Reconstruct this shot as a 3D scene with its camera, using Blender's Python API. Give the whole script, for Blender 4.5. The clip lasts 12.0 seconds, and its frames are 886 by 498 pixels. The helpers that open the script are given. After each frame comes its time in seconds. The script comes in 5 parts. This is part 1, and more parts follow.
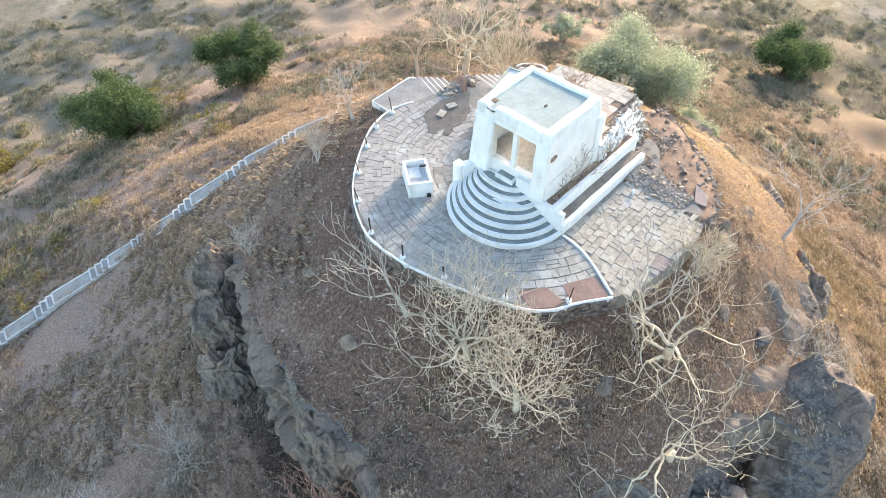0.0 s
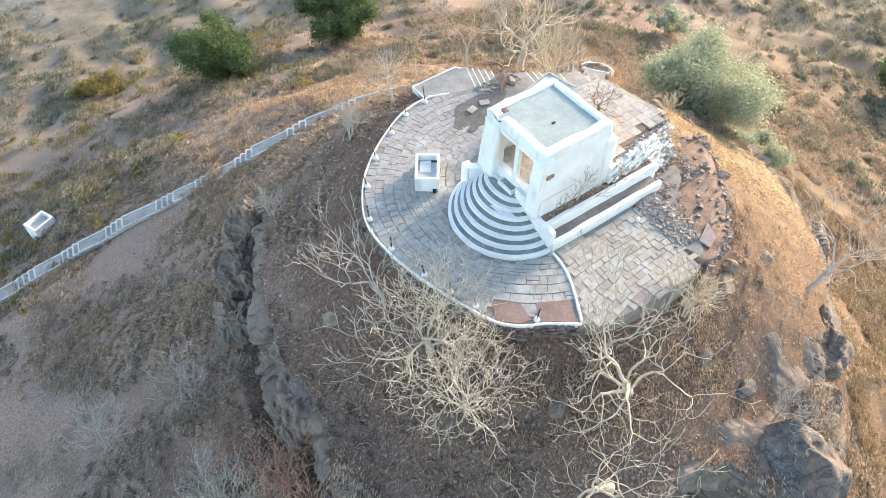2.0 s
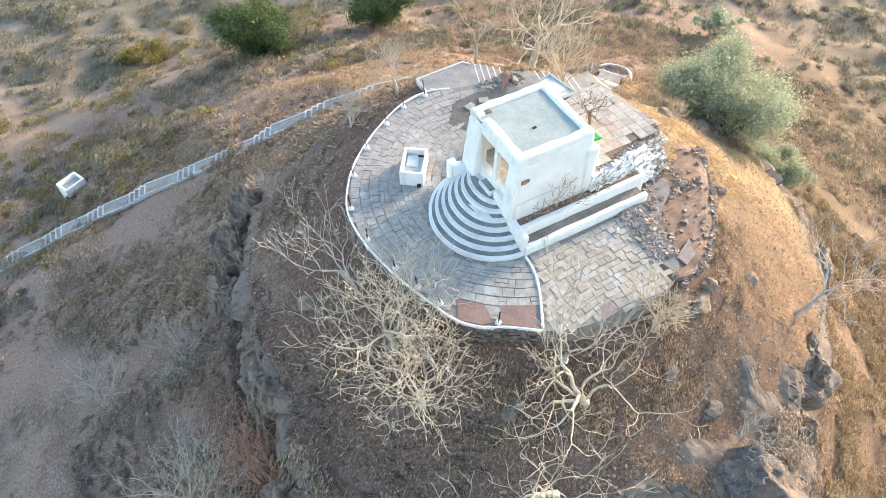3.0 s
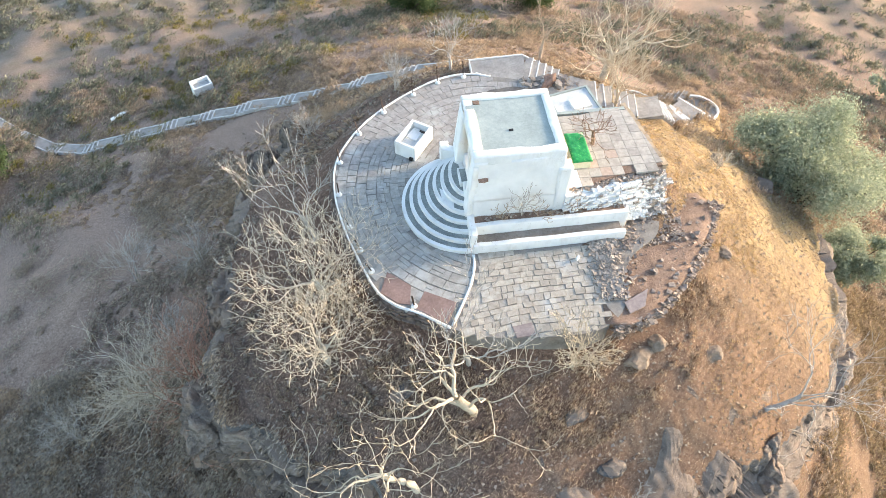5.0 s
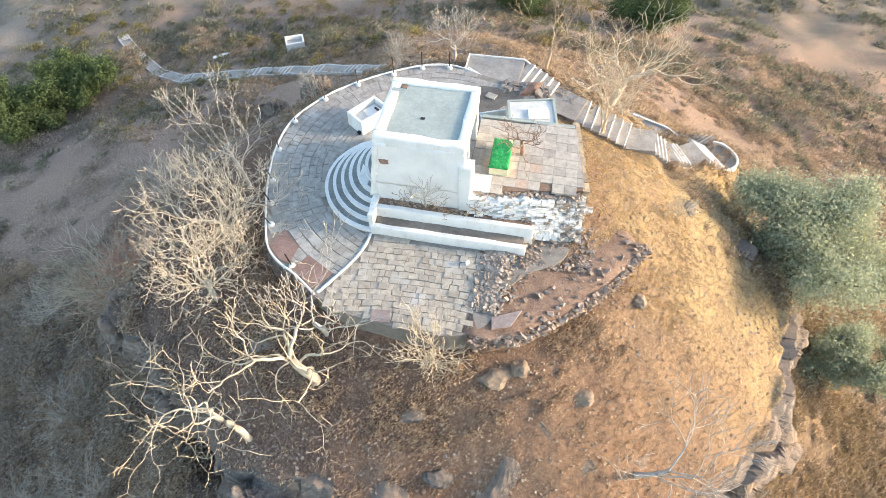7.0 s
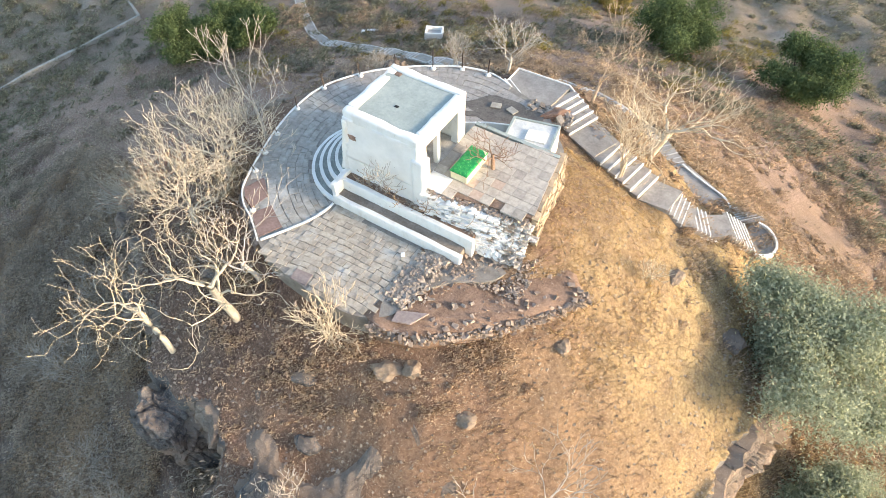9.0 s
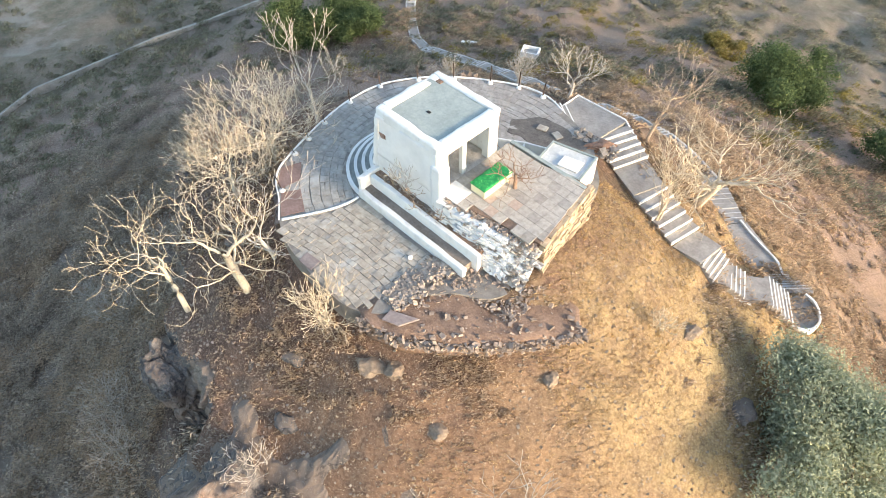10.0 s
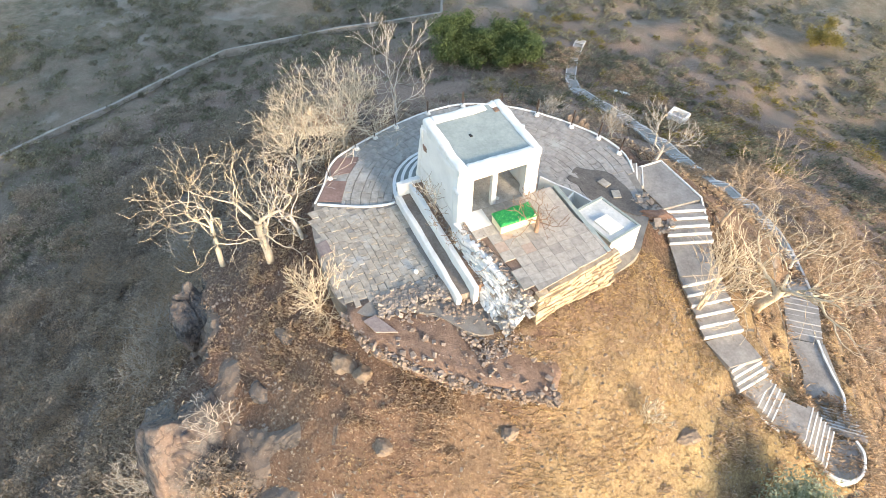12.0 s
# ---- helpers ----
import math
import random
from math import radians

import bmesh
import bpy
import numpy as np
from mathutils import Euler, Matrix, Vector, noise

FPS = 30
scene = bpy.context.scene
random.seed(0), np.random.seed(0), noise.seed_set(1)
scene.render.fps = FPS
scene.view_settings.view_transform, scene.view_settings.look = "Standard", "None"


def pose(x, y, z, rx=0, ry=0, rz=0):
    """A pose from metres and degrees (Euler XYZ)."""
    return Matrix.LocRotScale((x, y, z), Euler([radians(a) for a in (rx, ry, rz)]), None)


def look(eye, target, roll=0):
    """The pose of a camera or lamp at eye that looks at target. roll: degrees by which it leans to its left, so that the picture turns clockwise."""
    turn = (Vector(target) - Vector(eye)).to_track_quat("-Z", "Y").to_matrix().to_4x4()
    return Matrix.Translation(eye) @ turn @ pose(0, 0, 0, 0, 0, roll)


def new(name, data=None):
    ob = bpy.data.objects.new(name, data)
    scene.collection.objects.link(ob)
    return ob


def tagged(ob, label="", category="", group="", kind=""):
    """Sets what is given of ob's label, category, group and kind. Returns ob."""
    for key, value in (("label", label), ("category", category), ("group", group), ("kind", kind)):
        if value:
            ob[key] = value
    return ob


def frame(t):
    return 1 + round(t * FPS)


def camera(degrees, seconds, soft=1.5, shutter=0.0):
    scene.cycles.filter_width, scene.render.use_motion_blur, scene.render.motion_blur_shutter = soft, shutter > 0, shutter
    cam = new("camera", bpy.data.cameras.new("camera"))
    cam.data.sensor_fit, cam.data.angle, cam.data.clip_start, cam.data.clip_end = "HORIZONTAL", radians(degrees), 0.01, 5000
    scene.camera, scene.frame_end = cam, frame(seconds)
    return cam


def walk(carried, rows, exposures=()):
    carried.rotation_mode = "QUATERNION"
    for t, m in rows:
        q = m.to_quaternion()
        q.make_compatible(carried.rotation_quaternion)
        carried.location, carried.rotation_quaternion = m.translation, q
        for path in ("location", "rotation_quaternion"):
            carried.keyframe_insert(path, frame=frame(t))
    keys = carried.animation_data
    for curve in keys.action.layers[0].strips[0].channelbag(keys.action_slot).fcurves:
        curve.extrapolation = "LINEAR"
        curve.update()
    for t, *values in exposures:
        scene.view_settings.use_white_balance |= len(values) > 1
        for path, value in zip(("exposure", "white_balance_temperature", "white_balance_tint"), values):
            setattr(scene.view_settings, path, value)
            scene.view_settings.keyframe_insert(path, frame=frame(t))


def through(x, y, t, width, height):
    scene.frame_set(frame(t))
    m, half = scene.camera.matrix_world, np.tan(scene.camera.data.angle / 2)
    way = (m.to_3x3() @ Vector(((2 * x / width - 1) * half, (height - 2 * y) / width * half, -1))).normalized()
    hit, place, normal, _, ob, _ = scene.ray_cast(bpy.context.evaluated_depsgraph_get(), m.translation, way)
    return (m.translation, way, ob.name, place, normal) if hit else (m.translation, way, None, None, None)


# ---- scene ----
cam = camera(66.5, 12.0, soft=0.8)
PATH = [
    (0, (-23.162, -14.7, 23.601), (-22.148, -13.789, 22.137), 0.5),
    (0.5, (-22.176, -15.458, 24.029), (-21.223, -14.51, 22.548), 0.6),
    (1, (-21.169, -16.263, 24.505), (-20.285, -15.276, 23.007), 0.5),
    (1.5, (-19.959, -17.011, 24.987), (-19.151, -15.989, 23.469), 0.2),
    (2, (-18.723, -17.708, 25.531), (-17.983, -16.667, 23.992), 0.4),
    (2.5, (-17.31, -18.528, 25.838), (-16.633, -17.465, 24.286), 0.3),
    (3, (-15.598, -19.436, 26.209), (-14.994, -18.352, 24.641), 0.2),
    (3.2, (-14.76, -19.892, 26.224), (-14.19, -18.795, 24.651), -0.0),
    (4.8, (-7.317, -22.533, 26.58), (-7.119, -21.355, 24.975), 0.4),
    (5, (-6.258, -22.766, 26.511), (-6.099, -21.581, 24.908), 0.3),
    (5.5, (-3.479, -23.207, 26.466), (-3.405, -22.013, 24.864), 0.0),
    (6, (-0.701, -23.439, 26.297), (-0.711, -22.239, 24.697), -0.1),
    (6.5, (2.332, -23.43, 26.189), (2.215, -22.235, 24.59), -0.4),
    (7, (5.271, -23.135, 25.962), (5.036, -21.955, 24.365), -0.4),
    (7.5, (8.057, -22.65, 25.871), (7.7, -21.497, 24.276), -0.4),
    (7.7, (8.971, -22.391, 25.76), (8.575, -21.25, 24.166), -0.1),
    (9.3, (16.353, -19.52, 25.693), (15.607, -18.52, 24.131), -0.8),
    (9.5, (17.017, -19.058, 25.62), (16.222, -18.085, 24.065), -0.7),
    (10, (18.411, -17.871, 25.558), (17.506, -16.976, 24.015), -0.1),
    (10.5, (19.622, -16.601, 25.4), (18.625, -15.78, 23.873), 0.1),
    (11, (20.661, -15.247, 25.306), (19.586, -14.502, 23.793), 0.4),
    (11.5, (21.548, -13.882, 25.217), (20.402, -13.219, 23.717), 0.7),
    (12, (22.241, -12.387, 25.084), (21.032, -11.816, 23.596), 0.9),
]
walk(cam, [(t, look(eye, target, roll)) for t, eye, target, roll in PATH], [(0, 2.28, 6700, 12), (5, 2.16, 6800, 12), (8.5, 2.01, 6900, 12), (12, 1.89, 6850, 12)])

# ---------------------------------------------------------------- light
SUN_AZ, SUN_EL = 11.0, 13.5          # degrees: azimuth from +x towards +y, elevation
SUN_POWER, SKY_POWER = 2.1, 0.15
world = bpy.data.worlds.new("sky")
scene.world = world
world.use_nodes = True
wn = world.node_tree.nodes
sky = wn.new("ShaderNodeTexSky")
sky.sky_type = "NISHITA"
sky.sun_disc = False
sky.sun_elevation = radians(SUN_EL)
sky.sun_rotation = radians(90 - SUN_AZ)
wn["Background"].inputs["Strength"].default_value = SKY_POWER
world.node_tree.links.new(sky.outputs[0], wn["Background"].inputs["Color"])
sun = new("sun", bpy.data.lights.new("sun", "SUN"))
sun.data.energy = SUN_POWER
sun.data.angle = radians(10)
sun.data.color = (1.0, 0.82, 0.62)
ray = Vector((math.cos(radians(SUN_EL)) * math.cos(radians(SUN_AZ)), math.cos(radians(SUN_EL)) * math.sin(radians(SUN_AZ)), math.sin(radians(SUN_EL))))
sun.matrix_basis = look(ray * 60, (0, 0, 0))

# ---------------------------------------------------------------- materials
def ramp_of(nodes, stops, mode="LINEAR"):
    n = nodes.new("ShaderNodeValToRGB")
    n.color_ramp.interpolation = mode
    while len(n.color_ramp.elements) < len(stops):
        n.color_ramp.elements.new(0.5)
    for e, (p, c) in zip(n.color_ramp.elements, stops):
        e.position, e.color = p, (*c, 1) if len(c) == 3 else c
    return n


class Mat:
    """A small builder of node materials, on object coordinates in metres."""

    def __init__(self, name, rough=0.9, spec=0.25):
        self.m = bpy.data.materials.new(name)
        self.m.use_nodes = True
        self.nodes, self.links = self.m.node_tree.nodes, self.m.node_tree.links
        self.bsdf = self.nodes["Principled BSDF"]
        self.bsdf.inputs["Roughness"].default_value = rough
        self.bsdf.inputs["Specular IOR Level"].default_value = spec
        self.coord = self.nodes.new("ShaderNodeNewGeometry").outputs["Position"]

    def link(self, a, b):
        self.links.new(a, b)

    def noise(self, scale, detail=6, rough=0.6, stretch=None, distort=0.0):
        n = self.nodes.new("ShaderNodeTexNoise")
        n.inputs["Scale"].default_value = scale
        n.inputs["Detail"].default_value = detail
        n.inputs["Roughness"].default_value = rough
        n.inputs["Distortion"].default_value = distort
        if stretch:
            mp = self.nodes.new("ShaderNodeMapping")
            mp.inputs["Scale"].default_value = stretch
            self.link(self.coord, mp.inputs["Vector"])
            self.link(mp.outputs[0], n.inputs["Vector"])
        else:
            self.link(self.coord, n.inputs["Vector"])
        return n.outputs["Fac"]

    def ramp(self, fac, stops, mode="LINEAR"):
        r = ramp_of(self.nodes, stops, mode)
        self.link(fac, r.inputs["Fac"])
        return r.outputs["Color"]

    def mix(self, fac, a, b, blend="MIX"):
        n = self.nodes.new("ShaderNodeMix")
        n.data_type, n.blend_type = "RGBA", blend
        for k, v in ((0, fac), (6, a), (7, b)):
            if isinstance(v, (int, float)):
                n.inputs[k].default_value = v
            elif isinstance(v, tuple):
                n.inputs[k].default_value = (*v, 1)
            else:
                self.link(v, n.inputs[k])
        return n.outputs[2]

    def math(self, op, a, b=0.0, clamp=False):
        n = self.nodes.new("ShaderNodeMath")
        n.operation, n.use_clamp = op, clamp
        for k, v in enumerate((a, b)):
            if isinstance(v, (int, float)):
                n.inputs[k].default_value = v
            else:
                self.link(v, n.inputs[k])
        return n.outputs[0]

    def random(self):
        return self.nodes.new("ShaderNodeObjectInfo").outputs["Random"]

    def island(self):
        return self.nodes.new("ShaderNodeNewGeometry").outputs["Random Per Island"]

    def tint(self, colour, value, amount=0.35):
        """Lightens and darkens a colour by a random value."""
        v = self.math("MULTIPLY_ADD", value, amount)
        self.nodes[-1].inputs[2].default_value = 1 - amount / 2
        return self.mix(1.0, colour, self.ramp(v, [(0, (0, 0, 0)), (1, (1, 1, 1))]), "MULTIPLY")

    def colour(self, c):
        if isinstance(c, tuple):
            self.bsdf.inputs["Base Color"].default_value = (*c, 1)
        else:
            self.link(c, self.bsdf.inputs["Base Color"])
        return self

    def bump(self, height, strength=0.5, distance=0.03):
        n = self.nodes.new("ShaderNodeBump")
        n.inputs["Strength"].default_value = strength
        n.inputs["Distance"].default_value = distance
        self.link(height, n.inputs["Height"])
        self.link(n.outputs[0], self.bsdf.inputs["Normal"])
        return self


def two_tone(name, dark, light, scale, rough=0.9, fine=None, bump=0.4, distance=0.03, lo=0.35, hi=0.65):
    """Colour between two tones by a coarse and a fine noise, with relief."""
    m = Mat(name, rough)
    a, b = m.noise(scale, 6), m.noise(fine or scale * 9, 5, 0.7)
    both = m.mix(0.45, a, b)
    m.colour(m.ramp(both, [(lo, dark), (hi, light)]))
    m.bump(b, bump, distance)
    return m.m


def whitewash_material():
    m = Mat("whitewash", 0.85)
    coarse, fine = m.noise(0.7, 5), m.noise(6, 8, 0.7)
    base = m.ramp(coarse, [(0.3, (0.67, 0.685, 0.675)), (0.6, (0.77, 0.78, 0.76))])
    chips = m.ramp(m.noise(3.2, 10, 0.72), [(0.60, (0, 0, 0)), (0.70, (1, 1, 1))])
    stain = m.ramp(m.noise(1.6, 7, 0.6, stretch=(1, 1, 0.35)), [(0.52, (0, 0, 0)), (0.75, (1, 1, 1))])
    base = m.mix(m.math("MULTIPLY", stain, 0.45), base, (0.42, 0.39, 0.34))
    base = m.mix(m.math("MULTIPLY", chips, 0.5), base, (0.30, 0.27, 0.24))
    m.colour(base).bump(m.mix(0.5, fine, m.noise(1.9, 6, 0.6)), 0.7, 0.08)
    return m.m


def ground_material():
    """Soil, dry grass and scrub litter, in zones over the hill."""
    m = Mat("dry_hillside", 0.95, 0.15)
    sep = m.nodes.new("ShaderNodeSeparateXYZ")
    m.link(m.coord, sep.inputs[0])
    x, y, z = sep.outputs
    big, mid, fine = m.noise(0.09, 6, 0.6), m.noise(0.55, 8, 0.65), m.noise(6.5, 8, 0.8)
    speck = m.noise(26, 3, 0.6)
    # brown soil, set darker so its colour holds part of the south slope's shade
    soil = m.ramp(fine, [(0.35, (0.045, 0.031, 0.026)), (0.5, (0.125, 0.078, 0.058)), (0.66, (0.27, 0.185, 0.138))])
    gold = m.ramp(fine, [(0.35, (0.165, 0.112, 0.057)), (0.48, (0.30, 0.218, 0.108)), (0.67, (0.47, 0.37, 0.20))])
    grey = m.ramp(fine, [(0.37, (0.095, 0.076, 0.061)), (0.52, (0.21, 0.176, 0.142)), (0.68, (0.36, 0.305, 0.245))])
    red = m.ramp(fine, [(0.37, (0.14, 0.094, 0.07)), (0.58, (0.33, 0.235, 0.178))])
    sand = m.ramp(fine, [(0.3, (0.22, 0.205, 0.17)), (0.7, (0.36, 0.335, 0.28))])
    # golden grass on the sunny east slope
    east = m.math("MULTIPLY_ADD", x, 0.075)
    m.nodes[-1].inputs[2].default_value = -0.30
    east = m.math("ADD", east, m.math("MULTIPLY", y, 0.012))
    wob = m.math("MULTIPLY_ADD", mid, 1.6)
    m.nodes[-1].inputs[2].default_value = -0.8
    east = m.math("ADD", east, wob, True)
    gold = m.mix(m.ramp(m.noise(0.4, 9, 0.75), [(0.44, (0, 0, 0)), (0.66, (0.65, 0.65, 0.65))]), gold, soil)
    rust = m.ramp(fine, [(0.35, (0.12, 0.076, 0.049)), (0.5, (0.26, 0.172, 0.108)), (0.67, (0.42, 0.30, 0.198))])
    south = m.math("MULTIPLY_ADD", y, -0.12)
    m.nodes[-1].inputs[2].default_value = -0.25
    gold = m.mix(m.math("ADD", south, wob, True), gold, rust)
    deep = m.math("MULTIPLY_ADD", z, -0.25)
    m.nodes[-1].inputs[2].default_value = -2.2
    deep = m.math("MULTIPLY", m.math("ADD", deep, wob, True), 0.8)
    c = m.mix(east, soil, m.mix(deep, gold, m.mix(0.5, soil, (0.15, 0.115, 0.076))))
    # rust-brown soil on the south-east shoulder, darkened to carry some of its shade
    near = m.math("MULTIPLY_ADD", x, 0.14)
    m.nodes[-1].inputs[2].default_value = 0.45
    near = m.math("ADD", near, wob, True)
    shoulder = m.math("MULTIPLY", m.math("MULTIPLY", m.math("ADD", south, wob, True), near), 0.6)
    c = m.mix(shoulder, c, m.mix(0.5, rust, (0.135, 0.077, 0.05)))
    # red soil to the north, grey scrub to the west and south-west
    north = m.math("MULTIPLY_ADD", y, 0.05)
    m.nodes[-1].inputs[2].default_value = -0.75
    north = m.math("ADD", north, wob, True)
    c = m.mix(north, c, red)
    west = m.math("MULTIPLY_ADD", x, -0.03)
    m.nodes[-1].inputs[2].default_value = -0.55
    west = m.math("ADD", west, m.math("MULTIPLY", y, -0.045))
    west = m.math("ADD", west, wob, True)
    grey = m.mix(m.ramp(m.noise(0.5, 10, 0.78), [(0.36, (0.9, 0.9, 0.9)), (0.56, (0, 0, 0))]), grey, (0.095, 0.076, 0.062))
    c = m.mix(west, c, grey)
    # paler bare soil on the north-west slope
    pale = m.ramp(fine, [(0.35, (0.09, 0.068, 0.054)), (0.5, (0.25, 0.18, 0.143)), (0.66, (0.42, 0.318, 0.26))])
    nw = m.math("MULTIPLY_ADD", x, -0.035)
    m.nodes[-1].inputs[2].default_value = -0.5
    nw = m.math("ADD", m.math("ADD", nw, m.math("MULTIPLY", y, 0.035)), m.math("MULTIPLY", wob, 1.2), True)
    c = m.mix(nw, c, pale)
    # the plain: grey-green scrub with pale bare patches
    low = m.math("MULTIPLY_ADD", z, -0.10)
    m.nodes[-1].inputs[2].default_value = -2.8
    low = m.math("ADD", low, wob, True)
    plain = m.mix(m.ramp(big, [(0.56, (0, 0, 0)), (0.63, (0.85, 0.85, 0.85))]), m.mix(m.ramp(m.noise(0.38, 10, 0.78), [(0.38, (0, 0, 0)), (0.62, (1, 1, 1))]), (0.10, 0.10, 0.066), m.mix(0.6, grey, (0.25, 0.235, 0.17))), sand)
    c = m.mix(low, c, plain)
    # bare rock where the slope is steep
    up = m.nodes.new("ShaderNodeSeparateXYZ")
    m.link(m.nodes.new("ShaderNodeNewGeometry").outputs["True Normal"], up.inputs[0])
    steep = m.math("ADD", up.outputs[2], m.math("MULTIPLY", wob, 0.14))
    stone = m.ramp(m.noise(0.9, 8, 0.65, stretch=(0.7, 0.7, 3.0), distort=0.6), [(0.3, (0.05, 0.05, 0.052)), (0.5, (0.125, 0.12, 0.118)), (0.72, (0.25, 0.23, 0.205))])
    c = m.mix(m.ramp(steep, [(0.56, (1, 1, 1)), (0.68, (0, 0, 0))]), c, stone)
    litter = m.ramp(speck, [(0.62, (0, 0, 0)), (0.70, (1, 1, 1))])
    c = m.mix(m.math("MULTIPLY", litter, 0.7), c, (0.50, 0.44, 0.36))
    dark = m.ramp(m.noise(17, 4, 0.65), [(0.62, (0, 0, 0)), (0.70, (1, 1, 1))])
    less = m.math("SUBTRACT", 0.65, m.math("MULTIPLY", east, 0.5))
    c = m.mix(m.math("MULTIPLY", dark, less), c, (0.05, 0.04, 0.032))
    m.colour(c)
    m.bump(m.mix(0.5, mid, fine), 0.6, 0.025)
    return m.m


def rock_material(name, warm):
    m = Mat(name, 0.85, 0.3)
    strata = m.noise(0.9, 8, 0.65, stretch=(0.6, 0.6, 3.2), distort=0.6)
    fine = m.noise(4, 10, 0.78)
    c = m.ramp(m.mix(0.55, strata, fine), [(0.36, (0.033, 0.032, 0.035)), (0.48, (0.095, 0.092, 0.094)), (0.57, (0.172, 0.163, 0.158)), (0.68, (0.33, 0.31, 0.285))])
    c = m.mix(m.ramp(m.noise(0.35, 5), [(0.46, (0, 0, 0)), (0.62, (0.7, 0.7, 0.7))]), c, (0.27, 0.185, 0.14))
    c = m.mix(warm, c, m.ramp(strata, [(0.3, (0.12, 0.085, 0.06)), (0.7, (0.42, 0.32, 0.215))]))
    c = m.mix(m.ramp(fine, [(0.6, (0, 0, 0)), (0.8, (0.6, 0.6, 0.6))]), c, (0.34, 0.32, 0.29))
    seam = m.noise(0.5, 4, 0.5, stretch=(1, 1, 0.6), distort=1.2)
    line = m.ramp(seam, [(0.47, (0, 0, 0)), (0.495, (1, 1, 1)), (0.505, (1, 1, 1)), (0.53, (0, 0, 0))])
    c = m.mix(m.math("MULTIPLY", line, 0.55), c, (0.035, 0.03, 0.028))
    top = m.nodes.new("ShaderNodeSeparateXYZ")
    m.link(m.nodes.new("ShaderNodeNewGeometry").outputs["True Normal"], top.inputs[0])
    flat = m.math("ADD", top.outputs[2], m.math("MULTIPLY", fine, 0.35))
    c = m.mix(m.ramp(flat, [(0.98, (0, 0, 0)), (1.12, (0.75, 0.75, 0.75))]), c, (0.21, 0.165, 0.13))
    lichen = m.ramp(m.noise(13, 6, 0.75), [(0.55, (0, 0, 0)), (0.66, (0.55, 0.55, 0.55))])
    c = m.mix(lichen, c, (0.40, 0.36, 0.30))
    m.colour(c).bump(m.mix(0.5, strata, fine), 1.0, 0.15)
    return m.m


def leaf_material(name, dark, light, amount=0.8, through=0.35):
    """Thin dry blades and leaves, which let some light through."""
    m = Mat(name, 0.8, 0.15)
    c = m.tint(m.ramp(m.island(), [(0.0, dark), (1.0, light)]), m.noise(2.5, 3), amount)
    m.colour(c)
    thin = m.nodes.new("ShaderNodeBsdfTranslucent")
    m.link(c, thin.inputs["Color"])
    blend = m.nodes.new("ShaderNodeMixShader")
    blend.inputs[0].default_value = through
    m.link(m.bsdf.outputs[0], blend.inputs[1])
    m.link(thin.outputs[0], blend.inputs[2])
    m.link(blend.outputs[0], m.nodes["Material Output"].inputs["Surface"])
    return m.m


def paving_material(name, dark, light, amount=0.4, islands=False):
    """Worn flagstone with cement smears and dust over the stones."""
    m = Mat(name, 0.9)
    c = m.ramp(m.noise(3.0, 8, 0.7), [(0.3, dark), (0.7, light)])
    c = m.tint(c, m.island() if islands else m.random(), amount)
    smear = m.ramp(m.noise(0.55, 7, 0.65), [(0.52, (0, 0, 0)), (0.66, (0.65, 0.65, 0.65))])
    c = m.mix(smear, c, (0.47, 0.485, 0.475))
    dust = m.ramp(m.noise(0.8, 6, 0.7, distort=0.4), [(0.56, (0, 0, 0)), (0.72, (0.6, 0.6, 0.6))])
    c = m.mix(dust, c, (0.36, 0.30, 0.24))
    m.colour(c).bump(m.noise(11, 6, 0.7), 0.5, 0.02)
    return m.m


def stone_material(name, dark, light, amount=0.5, islands=False):
    m = Mat(name, 0.9)
    f = m.noise(3.5, 8, 0.7)
    c = m.ramp(f, [(0.3, dark), (0.7, light)])
    value = m.island() if islands else m.random()
    c = m.tint(c, value, amount)
    m.colour(c).bump(m.noise(12, 6, 0.7), 0.5, 0.02)
    return m.m


WHITE = whitewash_material()
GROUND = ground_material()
ROCK = rock_material("dark_rock", 0.0)
ROCK_GREY = rock_material("grey_rock", 0.3)
PAVE = paving_material("flagstone", (0.225, 0.212, 0.20), (0.41, 0.39, 0.36), 0.3)
PAVE_WARM = paving_material("warm_flagstone", (0.27, 0.245, 0.205), (0.50, 0.46, 0.39), 0.4)
DARK_STONE = stone_material("dark_wall_stone", (0.09, 0.074, 0.064), (0.27, 0.215, 0.18), 0.7, True)
RUBBLE = stone_material("rubble_stone", (0.22, 0.185, 0.155), (0.50, 0.43, 0.36), 0.8, True)
MORTAR = two_tone("earth_joint", (0.16, 0.147, 0.13), (0.30, 0.28, 0.25), 2.0)
CEMENT = two_tone("grey_cement", (0.25, 0.295, 0.275), (0.39, 0.435, 0.41), 0.9, fine=7, bump=0.2)
TREAD = two_tone("worn_tread", (0.135, 0.152, 0.147), (0.29, 0.32, 0.31), 1.6, fine=9)
REDOXIDE = two_tone("red_oxide_floor", (0.17, 0.115, 0.10), (0.31, 0.22, 0.195), 1.2, fine=8)
SOIL = two_tone("loose_soil", (0.12, 0.079, 0.058), (0.30, 0.208, 0.155), 1.5, fine=12, bump=0.8, distance=0.05)
BARK = two_tone("pale_bark", (0.36, 0.30, 0.22), (0.70, 0.62, 0.48), 1.3, fine=11, bump=0.5)
BARK_PALE = two_tone("silvery_bark", (0.38, 0.325, 0.25), (0.72, 0.65, 0.53), 1.3, fine=11, bump=0.5)
